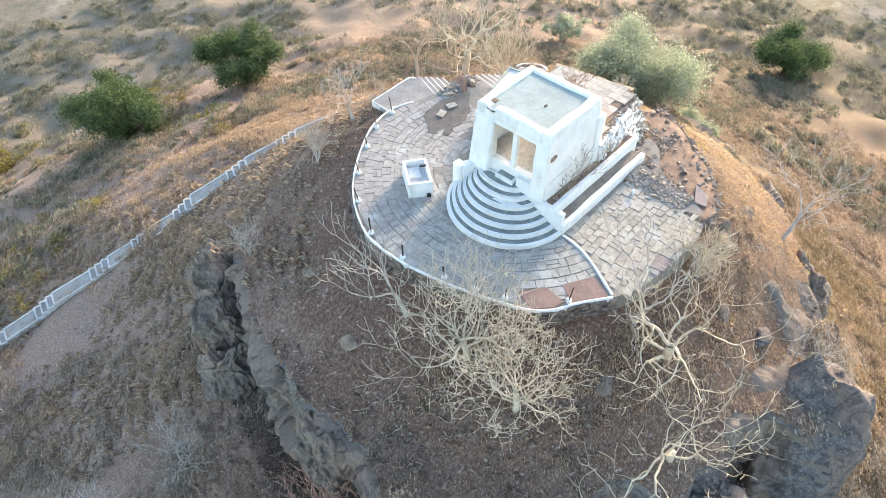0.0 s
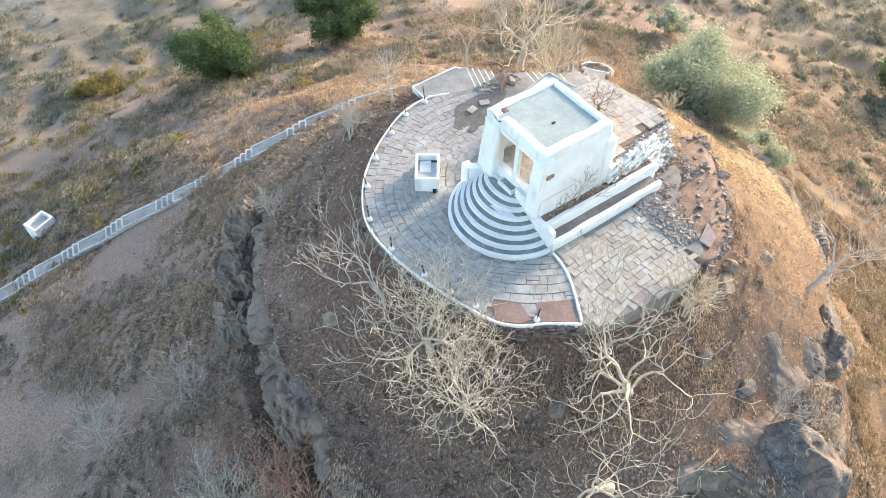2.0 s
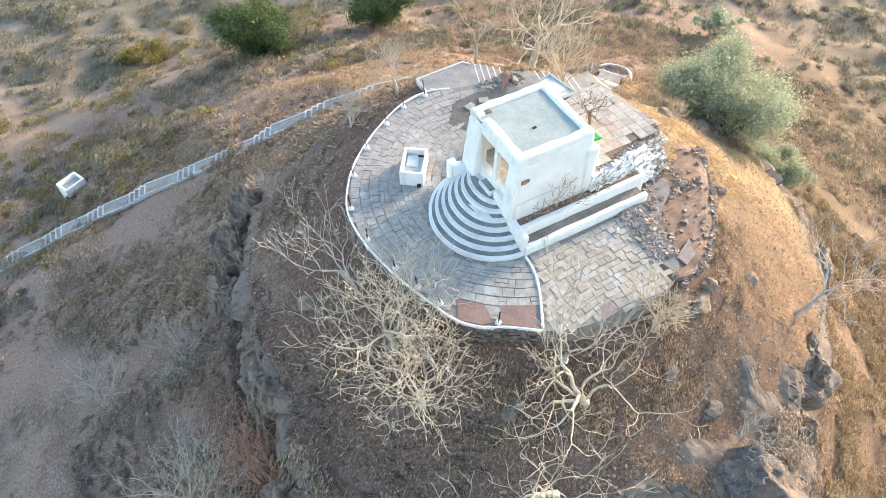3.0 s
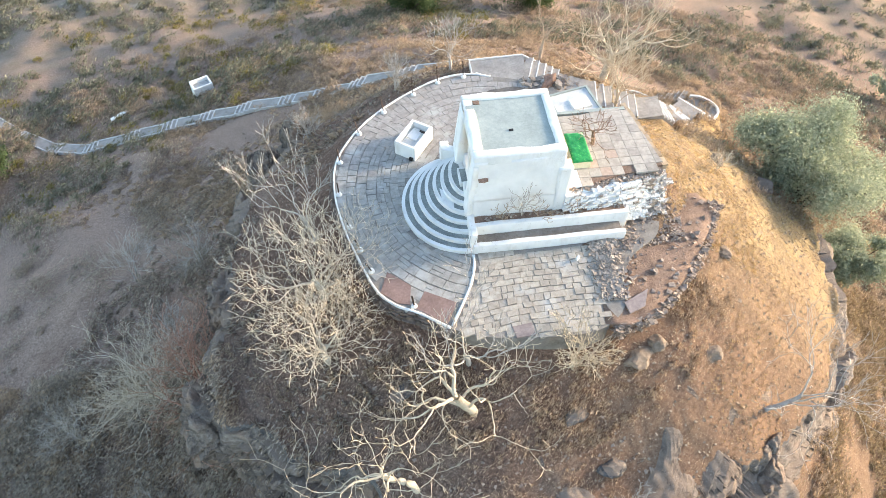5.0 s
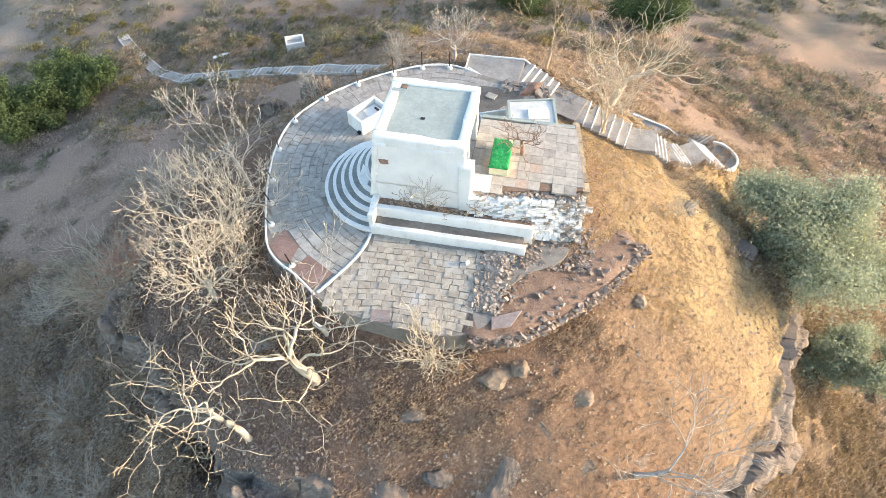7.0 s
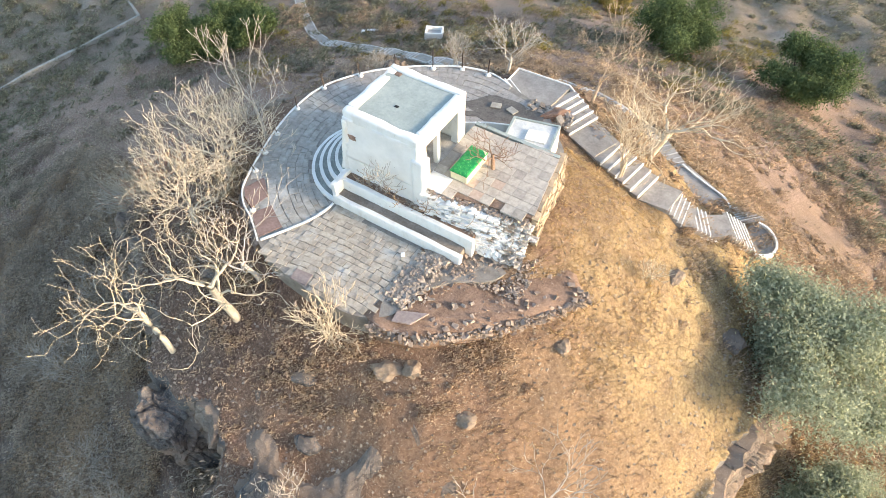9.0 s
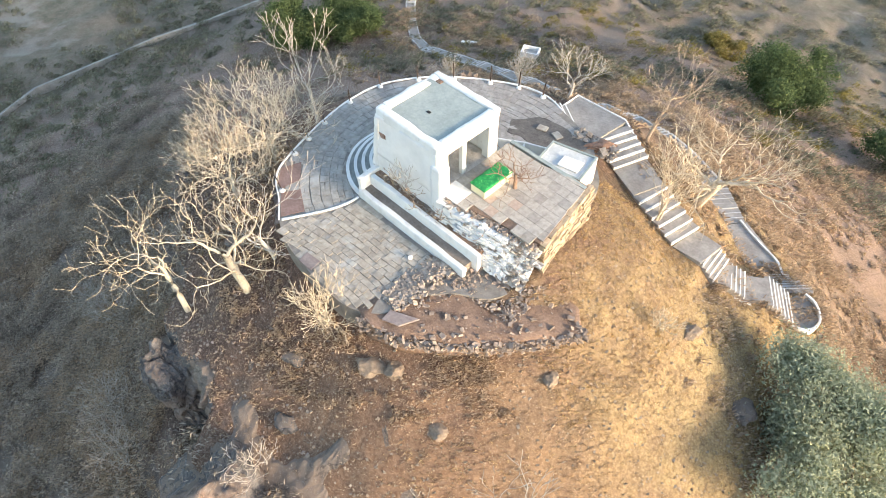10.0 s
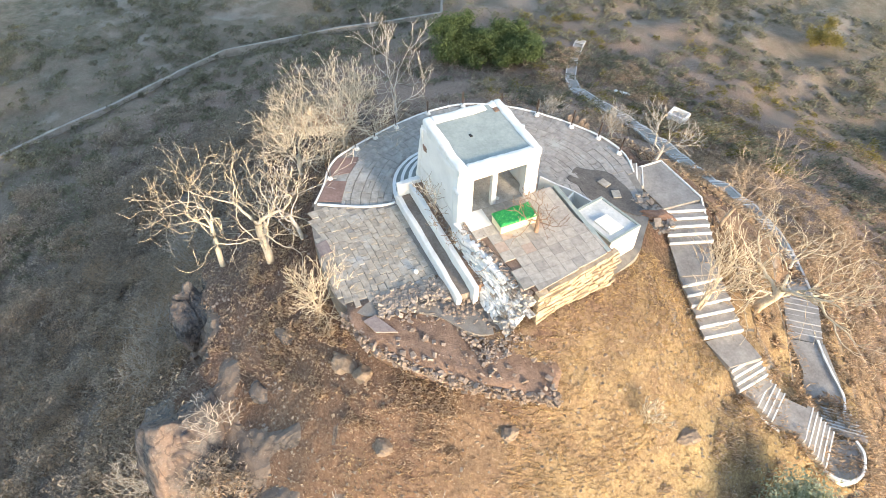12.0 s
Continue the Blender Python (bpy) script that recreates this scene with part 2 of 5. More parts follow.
BARK_GREY = two_tone("grey_bark", (0.28, 0.26, 0.235), (0.58, 0.545, 0.49), 1.3, fine=11, bump=0.5)
BARK_TAN = two_tone("tan_bark", (0.30, 0.225, 0.16), (0.58, 0.46, 0.34), 1.3, fine=11, bump=0.5)
BARK_RED = two_tone("red_brown_bark", (0.34, 0.17, 0.12), (0.58, 0.36, 0.27), 1.3, fine=11)
IRON = two_tone("rusty_iron", (0.03, 0.024, 0.02), (0.10, 0.065, 0.05), 4, rough=0.7)
DARK = two_tone("dark_plastic", (0.012, 0.012, 0.013), (0.03, 0.03, 0.03), 6, rough=0.5)
YELLOW = two_tone("cream_paint", (0.58, 0.54, 0.36), (0.74, 0.71, 0.52), 1.5)
PAVE_COOL = paving_material("cool_flagstone", (0.225, 0.222, 0.205), (0.42, 0.41, 0.375), 0.3)
PAVE_ISLAND = paving_material("flagstone_rows", (0.225, 0.212, 0.20), (0.41, 0.39, 0.36), 0.3, True)
RED_SLAB = stone_material("purple_slab", (0.20, 0.16, 0.15), (0.36, 0.30, 0.275), 0.2)
RED_TILE = stone_material("reddish_tile", (0.36, 0.275, 0.22), (0.52, 0.42, 0.345), 0.25)
PLAT_TILE = stone_material("platform_tile", (0.31, 0.285, 0.25), (0.53, 0.485, 0.425), 0.5)
SUN_STONE = stone_material("tan_rubble", (0.29, 0.225, 0.15), (0.52, 0.42, 0.30), 0.5)
RED_BRICK = two_tone("bare_brick", (0.19, 0.11, 0.085), (0.36, 0.25, 0.20), 3.0, fine=14, bump=0.7)
LEDGE_EARTH = two_tone("ledge_earth", (0.13, 0.108, 0.09), (0.28, 0.245, 0.21), 1.1, fine=8, bump=0.6)
CEMENT_WET = two_tone("stained_cement", (0.24, 0.245, 0.235), (0.50, 0.505, 0.485), 1.6, fine=8, bump=0.2)
# near-black tone: the deep channel's shade put into its floor colour
PIT_SHADE = two_tone("shade_dark_floor", (0.028, 0.025, 0.022), (0.085, 0.075, 0.066), 1.8, fine=9)
ASH = two_tone("dark_ash", (0.075, 0.069, 0.064), (0.19, 0.175, 0.16), 1.5, fine=10)


def worn_white(name, low, high):
    """Whitewash flaked off rough masonry; low and high set how much is left."""
    m = Mat(name, 0.9)
    fine = m.noise(7, 8, 0.7)
    white = m.ramp(m.noise(1.2, 6), [(0.3, (0.70, 0.705, 0.69)), (0.65, (0.81, 0.81, 0.79))])
    stone = m.ramp(fine, [(0.3, (0.15, 0.125, 0.105)), (0.7, (0.38, 0.325, 0.27))])
    flake = m.ramp(m.mix(0.35, m.noise(1.3, 9, 0.72), m.noise(4.5, 7, 0.7)), [(low, (0, 0, 0)), (high, (1, 1, 1))])
    m.colour(m.mix(flake, white, stone)).bump(m.mix(0.4, fine, flake), 0.9, 0.09)
    return m.m


WHITE_WORN = worn_white("flaking_whitewash", 0.54, 0.65)
WHITE_WALL = worn_white("patchy_whitewash", 0.62, 0.72)
WHITE_STONE = worn_white("limed_rubble", 0.57, 0.66)
WHITE_CRUMBLE = worn_white("crumbling_whitewash", 0.46, 0.55)
PATH_STONE = two_tone("path_stone", (0.22, 0.205, 0.19), (0.40, 0.38, 0.35), 1.1, fine=7, bump=0.5)
PATH_EDGE = two_tone("old_lime_edge", (0.42, 0.41, 0.39), (0.66, 0.655, 0.63), 2.2, fine=9)
PALE_WALL = two_tone("pale_dry_stone", (0.24, 0.225, 0.20), (0.42, 0.40, 0.36), 0.8, fine=5, bump=0.7, distance=0.08)
LEAF_DARK = leaf_material("dark_leaf", (0.055, 0.088, 0.038), (0.15, 0.20, 0.085), 0.7)
LEAF_OLIVE = leaf_material("olive_leaf", (0.25, 0.29, 0.20), (0.48, 0.52, 0.38), 0.5, 0.45)
STRAW = leaf_material("straw_grass", (0.42, 0.30, 0.155), (0.68, 0.54, 0.33), 0.4)
STRAW_BROWN = leaf_material("brown_straw", (0.20, 0.15, 0.095), (0.44, 0.345, 0.215), 0.7)
TWIG = leaf_material("dry_twig", (0.27, 0.20, 0.14), (0.52, 0.41, 0.30), 0.6)
SCRUB = leaf_material("grey_scrub", (0.215, 0.182, 0.147), (0.48, 0.415, 0.34), 0.9)
BUSH = leaf_material("dusty_bush", (0.135, 0.135, 0.092), (0.29, 0.28, 0.205), 0.9)
PEBBLE = stone_material("slope_stone", (0.20, 0.155, 0.115), (0.48, 0.395, 0.30), 0.9, True)
YELLOW_BUSH = leaf_material("yellow_green_leaf", (0.13, 0.115, 0.035), (0.32, 0.27, 0.10), 0.8)
BARK_DARK = two_tone("dark_bark", (0.04, 0.032, 0.025), (0.13, 0.10, 0.08), 1.5, fine=10)
BOULDER = two_tone("brown_boulder", (0.15, 0.115, 0.085), (0.33, 0.26, 0.195), 1.5, fine=9, bump=0.6)
HALL_FLOOR = two_tone("gravelly_floor", (0.31, 0.285, 0.25), (0.60, 0.565, 0.51), 3.0, fine=16, bump=0.8)
RED_EARTH = two_tone("red_earth_bank", (0.15, 0.085, 0.06), (0.33, 0.21, 0.155), 1.5, fine=10, bump=0.8, distance=0.06)


def cloth_material():
    """Green satin with a woven pattern of lighter rings."""
    m = Mat("green_cloth", 0.5, 0.4)
    v = m.nodes.new("ShaderNodeTexVoronoi")
    v.inputs["Scale"].default_value = 7.0
    m.link(m.coord, v.inputs["Vector"])
    c = m.ramp(v.outputs["Distance"], [(0.15, (0.10, 0.50, 0.14)), (0.3, (0.0, 0.16, 0.04)), (0.45, (0.02, 0.36, 0.09)), (0.7, (0.0, 0.22, 0.06))])
    m.colour(c).bump(m.noise(9, 4), 0.4, 0.02)
    return m.m


CLOTH = cloth_material()
PALE_FLOOR = two_tone("pale_stained_cement", (0.42, 0.44, 0.44), (0.66, 0.67, 0.65), 1.8, fine=8, bump=0.2)
SLAB_TAN = stone_material("broken_slab", (0.19, 0.15, 0.125), (0.42, 0.345, 0.28), 0.8, True)
BARK_BROWN = two_tone("brown_bark", (0.17, 0.11, 0.08), (0.38, 0.265, 0.195), 1.3, fine=11)
PALE_RUBBLE = stone_material("lime_stained_rubble", (0.26, 0.23, 0.20), (0.66, 0.63, 0.585), 0.7, True)

# ---------------------------------------------------------------- building helpers
def mesh_from(name, bm, material, smooth=False):
    me = bpy.data.meshes.new(name)
    bmesh.ops.recalc_face_normals(bm, faces=bm.faces)
    bm.to_mesh(me)
    bm.free()
    for m in material if isinstance(material, (list, tuple)) else [material]:
        me.materials.append(m)
    if smooth:
        for p in me.polygons:
            p.use_smooth = True
    return me


def part(name, bm, material, parent=None, label="", smooth=False):
    ob = new(name, mesh_from(name, bm, material, smooth))
    if parent:
        ob.parent = parent
    return tagged(ob, label)


def thing(name, label, category, at=(0, 0, 0), turn=0.0, group="", kind=""):
    ob = new(name)
    ob.empty_display_size = 0.2
    ob.matrix_basis = pose(*at, 0, 0, turn)
    return tagged(ob, label, category, group, kind)


def add_box(bm, x0, x1, y0, y1, z0, z1, bevel=0.0, jitter=0.0, rnd=random):
    made = bmesh.ops.create_cube(bm, size=1.0)["verts"]
    for v in made:
        v.co = Vector(((x0 + x1) / 2 + v.co.x * (x1 - x0), (y0 + y1) / 2 + v.co.y * (y1 - y0), (z0 + z1) / 2 + v.co.z * (z1 - z0)))
        if jitter:
            v.co += Vector([rnd.uniform(-jitter, jitter) for _ in range(3)])
    if bevel:
        edges = list({e for v in made for e in v.link_edges})
        bmesh.ops.bevel(bm, geom=edges, offset=bevel, segments=2, affect="EDGES", profile=0.6)
    return bm


def box(x0, x1, y0, y1, z0, z1, bevel=0.0, jitter=0.0):
    return add_box(bmesh.new(), x0, x1, y0, y1, z0, z1, bevel, jitter)


def add_prism(bm, ring, z0, z1, mat=0):
    """An upright prism over a closed ring of (x, y); z1 may be a list."""
    n = len(ring)
    tops = z1 if isinstance(z1, (list, tuple)) else [z1] * n
    lows = z0 if isinstance(z0, (list, tuple)) else [z0] * n
    a = [bm.verts.new((x, y, z)) for (x, y), z in zip(ring, lows)]
    b = [bm.verts.new((x, y, z)) for (x, y), z in zip(ring, tops)]
    faces = [bm.faces.new(b), bm.faces.new(a[::-1])]
    for i in range(n):
        j = (i + 1) % n
        faces.append(bm.faces.new((a[i], a[j], b[j], b[i])))
    for f in faces:
        f.material_index = mat
    return faces


def rough_up(bm, amount, scale, seed=0.0, keep_below=None):
    """Uneven hand-made surfaces: moves the corners by noise."""
    for v in bm.verts:
        p = v.co * scale + Vector((seed, seed * 1.7, -seed))
        v.co += noise.noise_vector(p) * amount
    return bm


def cut(bm, step):
    """Cuts long faces up, so that they can be made uneven."""
    for axis in range(3):
        lo = min(v.co[axis] for v in bm.verts)
        hi = max(v.co[axis] for v in bm.verts)
        k = lo + step
        no = Vector([1.0 if a == axis else 0.0 for a in range(3)])
        while k < hi - step * 0.4:
            co = no * k
            bmesh.ops.bisect_plane(bm, geom=list(bm.verts) + list(bm.edges) + list(bm.faces), plane_co=co, plane_no=no)
            k += step
    return bm


def smooth01(a, b, v):
    t = min(1.0, max(0.0, (v - a) / (b - a)))
    return t * t * (3 - 2 * t)


# ---------------------------------------------------------------- the hill
CAP_R = (8, 11, 14, 17, 20)
CAP = (  # heights of the hilltop along eight bearings, from east by the north
    (0.5, -0.9, -3.1, -5.2, -7.2), (-0.3, -1.3, -3.2, -5.0, -7.2), (-0.5, -1.1, -2.5, -4.7, -8.0), (-0.5, -1.9, -4.4, -6.6, -8.6),
    (-0.5, -2.2, -4.1, -5.3, -6.6), (-0.5, -2.5, -4.5, -5.9, -8.0), (-0.8, -2.7, -5.0, -6.1, -7.8), (-0.8, -2.0, -4.0, -6.6, -8.8))
LOW_R = (18, 22, 26, 30, 40, 55, 75, 110)
LOW = (  # heights of the slopes below the rock faces, along the same bearings
    (-10.0, -12.9, -15.3, -17.0, -21.0, -26.0, -31.0, -35.0), (-5.7, -9.4, -13.0, -16.5, -21.5, -25.5, -30.0, -35.0),
    (-5.7, -9.5, -12.2, -14.8, -19.5, -26.0, -34.0, -36.0), (-9.3, -13.0, -16.3, -19.0, -22.5, -28.0, -31.0, -36.0),
    (-12.2, -15.0, -17.0, -18.2, -22.0, -28.0, -34.0, -37.0), (-11.6, -15.7, -19.4, -22.5, -26.5, -30.0, -33.0, -36.0),
    (-12.2, -16.6, -19.4, -21.3, -26.0, -30.0, -33.0, -36.0), (-10.8, -13.8, -17.2, -20.0, -25.0, -30.0, -33.0, -36.0))
EDGE_AT = ((112, 18.4), (128, 17.0), (138, 15.8), (157, 15.5), (175, 15.0), (190, 15.4), (200, 16.8), (207, 17.3), (216, 16.0), (224, 15.5), (236, 14.6), (244, 16.0), (252, 15.6),
           (262, 14.2), (267, 15.2), (272, 17.4), (285, 18.7), (293, 17.4), (299, 15.6), (302, 15.6), (308, 16.9), (318, 18.0), (330, 19.2), (342, 20.1), (352, 20.3), (362, 20.6), (378, 20.8))
TERRACE = (-0.1, 1.0, 8.6)            # centre and radius of the round terrace


def along(radii, values, r):
    if r <= radii[0]:
        return values[0]
    for k in range(len(radii) - 1):
        if r <= radii[k + 1]:
            t = (r - radii[k]) / (radii[k + 1] - radii[k])
            return values[k] + (values[k + 1] - values[k]) * t
    return values[-1]


def on_table(radii, rows, r, deg):
    """Height at a distance and bearing: straight along each bearing, smooth between them."""
    a = deg / 45
    k, t = int(a) % 8, a - int(a)
    h = [along(radii, rows[(k + d) % 8], r) for d in (-1, 0, 1, 2)]
    return h[1] + 0.5 * t * (h[2] - h[0] + t * (2 * h[0] - 5 * h[1] + 4 * h[2] - h[3] + t * (3 * (h[1] - h[2]) + h[3] - h[0])))


STAIR_LINE = (  # the winding stair's line and level, which the ground follows
    (1.8, 11.0, -1.0), (3.4, 11.1, -1.05), (5.6, 10.3, -1.8), (7.4, 9.4, -1.9), (10.6, 8.8, -3.0), (12.0, 8.9, -3.25), (13.0, 9.0, -4.15),
    (14.2, 9.7, -4.95), (15.3, 10.6, -5.3), (16.8, 11.6, -6.6), (17.3, 12.2, -6.8), (16.2, 13.5, -7.0), (14.6, 15.0, -8.4), (12.4, 16.4, -8.8), (10.4, 17.5, -8.9), (7.6, 19.9, -8.7))


def cliff_edge(a):
    """Distance of the cliff's edge from the middle, by bearing in degrees; jagged."""
    a = a + 360 if a < 60 else a
    base = EDGE_AT[0][1]
    for (a0, r0), (a1, r1) in zip(EDGE_AT, EDGE_AT[1:]):
        if a0 <= a:
            base = r0 + (r1 - r0) * smooth01(a0, a1, a)
    u = Vector((math.cos(radians(a)), math.sin(radians(a)), 0.0))
    return base + 0.5 * noise.noise(u * 6.0) + 0.4 * noise.noise(u * 15.0) + 0.2 * noise.noise(u * 38.0)


def hill(x, y, rough=True):
    r = math.hypot(x, y)
    deg = math.degrees(math.atan2(y, x)) % 360
    far = 4.5 * smooth01(2, 12, deg) * (1 - smooth01(28, 44, deg))
    fall = smooth01(14.5 + far, 19.5 + far, r)     # an even slope, or a sheer rock face
    if 12 < r < 24 and (deg > 112 or deg < 18):
        k = smooth01(112, 130, deg) if deg > 60 else smooth01(18, 8, deg)
        e = cliff_edge(deg)
        fall += (smooth01(e, e + 0.6, r) - fall) * k
    z = on_table(CAP_R, CAP, r, deg)
    if fall > 0:
        z += (on_table(LOW_R, LOW, r, deg) - z) * fall
    if rough:
        out = smooth01(8.5, 12.0, r)
        z += out * (0.35 * noise.noise(Vector((x * 0.16, y * 0.16, 0.0))) * min(3.0, 1 + r / 40) + 0.14 * noise.noise(Vector((x * 0.6, y * 0.6, 4.0))) + 0.06 * noise.noise(Vector((x * 1.9, y * 1.9, 8.0))))
    if x > -1 and 6 < y < 23 and x < 21:
        best, level = 9.0, 0.0
        for (ax, ay, az), (bx, by, bz) in zip(STAIR_LINE, STAIR_LINE[1:]):
            ux, uy = bx - ax, by - ay
            q = min(1.0, max(0.0, ((x - ax) * ux + (y - ay) * uy) / (ux * ux + uy * uy)))
            d = math.hypot(x - ax - q * ux, y - ay - q * uy)
            if d < best:
                best, level = d, az + (bz - az) * q
        w = 1 - smooth01(1.1, 3.2, best)
        z += (level - 0.16 - z) * w
    if r > 110:
        z += -0.004 * (r - 110)
    return z


def build_ground():
    rings = [0.0, 3.0, 5.0, 6.5, 7.5]
    r = 8.0
    while r < 100:
        rings.append(r)
        r *= 1.009 if 12.5 < r < 22 else 1.016
    rings += [105, 115, 130, 150, 180, 230, 320, 500, 900, 1600, 3000]
    n = 720
    verts, faces = [(0, 0, -0.5)], []
    for ring in rings[1:]:
        for i in range(n):
            a = 2 * math.pi * i / n
            x, y = ring * math.cos(a), ring * math.sin(a)
            verts.append((x, y, hill(x, y)))
    for i in range(n):
        faces.append((0, 1 + i, 1 + (i + 1) % n))
    for k in range(len(rings) - 2):
        for i in range(n):
            a, b = 1 + k * n + i, 1 + k * n + (i + 1) % n
            faces.append((a, a + n, b + n, b))
    me = bpy.data.meshes.new("ground")
    me.from_pydata(verts, [], faces)
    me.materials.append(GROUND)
    for p in me.polygons:
        p.use_smooth = True
    return tagged(new("ground", me), "dry brown hillside with straw grass and bare soil", "ground", kind="structure")


build_ground()

# ---------------------------------------------------------------- the terrace
CX, CY, CR = TERRACE
RND = random.Random(11)
OUTLINE = (  # the terrace's edge, from the south-west corner of the kerb, by the west and the north
    (-3.85, -7.6), (-5.1, -6.7), (-6.15, -6.12), (-6.95, -5.3), (-7.5, -4.0), (-7.88, -2.9), (-8.35, -1.3), (-8.75, 1.0), (-8.6, 3.35), (-7.45, 5.55),
    (-5.9, 7.2), (-4.0, 8.6), (-2.3, 9.5), (-0.6, 9.8), (0.9, 9.4), (2.6, 8.9), (4.0, 8.2), (5.2, 7.0), (6.2, 5.8), (6.9, 3.4),
    (7.6, -1.0), (7.2, -3.4), (5.6, -4.6), (4.6, -6.0), (4.2, -7.6), (2.9, -8.5), (1.3, -8.65), (-0.6, -8.5), (-2.3, -8.25))
KERB = (-2.2, -3.7), (-2.26, -4.3), (-2.5, -5.15), (-2.95, -6.1), (-3.75, -7.5)


def curve_through(points, per=8, closed=False):
    """A smooth line through points, cut fine."""
    p = [Vector((*q, 0.0)[:3]) for q in points]
    n, out = len(p), []
    for i in range(n if closed else n - 1):
        a, b = (p[(i - 1) % n], p[(i + 2) % n]) if closed else (p[max(i - 1, 0)], p[min(i + 2, n - 1)])
        q, r = p[i], p[(i + 1) % n]
        for k in range(per):
            t = k / per
            out.append(q + 0.5 * t * (r - a + t * (2 * a - 5 * q + 4 * r - b + t * (3 * (q - r) + b - a))))
    if not closed:
        out.append(p[-1])
    return out


def inside(x, y, ring):
    hit, n = False, len(ring)
    for i in range(n):
        (ax, ay), (bx, by) = ring[i][:2], ring[i - 1][:2]
        if (ay > y) != (by > y) and x < (bx - ax) * (y - ay) / (by - ay) + ax:
            hit = not hit
    return hit


def add_strip(bm, line, half, z0, z1, wob=0.0, seed=0.0):
    """A low wall of rectangular section along a line of points (their z is added)."""
    rows = []
    for i, p in enumerate(line):
        d = (line[min(i + 1, len(line) - 1)] - line[max(i - 1, 0)]).to_2d()
        d = d.normalized() if d.length else Vector((1, 0))
        s = Vector((-d.y, d.x, 0))
        w = half * (1 + wob * noise.noise(p * 1.7 + Vector((seed, 0, 0))))
        t = z1 + wob * 0.05 * noise.noise(p * 2.3 + Vector((0, seed, 3)))
        up = Vector((0, 0, 1))
        rows.append([bm.verts.new(p + s * w + up * z0), bm.verts.new(p + s * w * 0.9 + up * t), bm.verts.new(p - s * w * 0.9 + up * t), bm.verts.new(p - s * w + up * z0)])
    for a, b in zip(rows, rows[1:]):
        for k in range(3):
            bm.faces.new((a[k], a[k + 1], b[k + 1], b[k]))
        bm.faces.new((a[3], a[0], b[0], b[3]))
    bm.faces.new(rows[0])
    bm.faces.new(rows[-1][::-1])
    return bm


EDGE = [(p.x, p.y) for p in curve_through(OUTLINE, 6, True)]
pavement = thing("pavement", "round hilltop terrace paved with worn grey flagstones", "pavement", kind="structure")
bm = bmesh.new()
add_prism(bm, EDGE, -1.3, -0.03)
part("bedding", bm, MORTAR, pavement, "dark earth between the stones")
# dry stone facing of the terrace's outer wall
bm = bmesh.new()
line = curve_through(OUTLINE[:13], 14)
for course in range(4):
    s = 0.0
    while s < len(line) - 2:
        i = int(s)
        p, d = line[i], (line[i + 1] - line[i]).normalized()
        n = Vector((d.y, -d.x, 0))
        n = n if n.dot(p - Vector((CX, CY, 0))) > 0 else -n
        w, h = RND.uniform(0.22, 0.5), RND.uniform(0.12, 0.2)
        c = p + n * (RND.uniform(-0.07, 0.02) + 0.05 * course) + Vector((0, 0, -0.16 - course * 0.17 + RND.uniform(-0.02, 0.02)))
        q = bmesh.ops.create_cube(bm, size=1.0)["verts"]
        for v in q:
            l = v.co.copy()
            v.co = c + d * l.x * w + n * l.y * 0.3 + Vector((0, 0, l.z * h)) + Vector([RND.uniform(-0.055, 0.055) for _ in range(3)])
        s += w / (line[i + 1] - line[i]).length * 0.97
part("retaining_wall", bm, DARK_STONE, pavement, "dry stone retaining wall under the rim")
bm = bmesh.new()
add_strip(bm, curve_through(OUTLINE[:15], 8), 0.045, -0.25, 0.045, 0.5)
part("rim_kerb", bm, WHITE, pavement, "thin whitewashed rim", True)
bm = bmesh.new()
add_strip(bm, curve_through(KERB, 8), 0.065, -0.1, 0.045, 0.5, 3.0)
part("dividing_kerb", bm, WHITE, pavement, "whitewashed line across the paving", True)


def stone_mesh(ring, z0, z1, chamfer=0.009, bm=None):
    """One flagstone over a ring of four or more (x, y): bevelled and slightly tilted."""
    own = bm is None
    bm = bm or bmesh.new()
    n = len(ring)
    c = Vector((sum(p[0] for p in ring) / n, sum(p[1] for p in ring) / n))
    tilt = RND.uniform(-0.008, 0.008), RND.uniform(-0.008, 0.008)
    low, mid, top = [], [], []
    for x, y in ring:
        d = Vector((x, y)) - c
        k = d.normalized() * chamfer if d.length else d
        dz = d.x * tilt[0] + d.y * tilt[1]
        low.append(bm.verts.new((x, y, z0)))
        mid.append(bm.verts.new((x, y, z1 - chamfer * 0.7 + dz)))
        top.append(bm.verts.new((x - k.x, y - k.y, z1 + dz)))
    bm.faces.new(top)
    for i in range(n):
        j = (i + 1) % n
        bm.faces.new((low[i], low[j], mid[j], mid[i]))
        bm.faces.new((mid[i], mid[j], top[j], top[i]))
    return bm


def step_outline(k, grow=0.0):
    a, north, south = 3.27 - 0.41 * k + grow, 2.88 - 0.2 * k + grow, -3.62 + 0.42 * k - grow
    return [(-2.1 - a * math.cos(q * math.pi / 40), (north + south) / 2 + (north - south) / 2 * math.sin(q * math.pi / 40)) for q in range(-20, 21)]


STEP_FOOT = step_outline(0, 0.02)
RED_PATCHES = (((-6.45, -4.2), (-5.4, -5.1), (-5.55, -6.15), (-6.1, -6.0), (-6.85, -5.3)), ((-4.8, -5.5), (-3.4, -6.3), (-3.95, -7.4), (-5.3, -6.4)))
LINE_Y = [(p.x, p.y) for p in curve_through(KERB, 8)]


def west_of_kerb(x, y):
    if y > -3.7:
        return True
    return x < min(LINE_Y, key=lambda q: abs(q[1] - y))[0] - 0.05


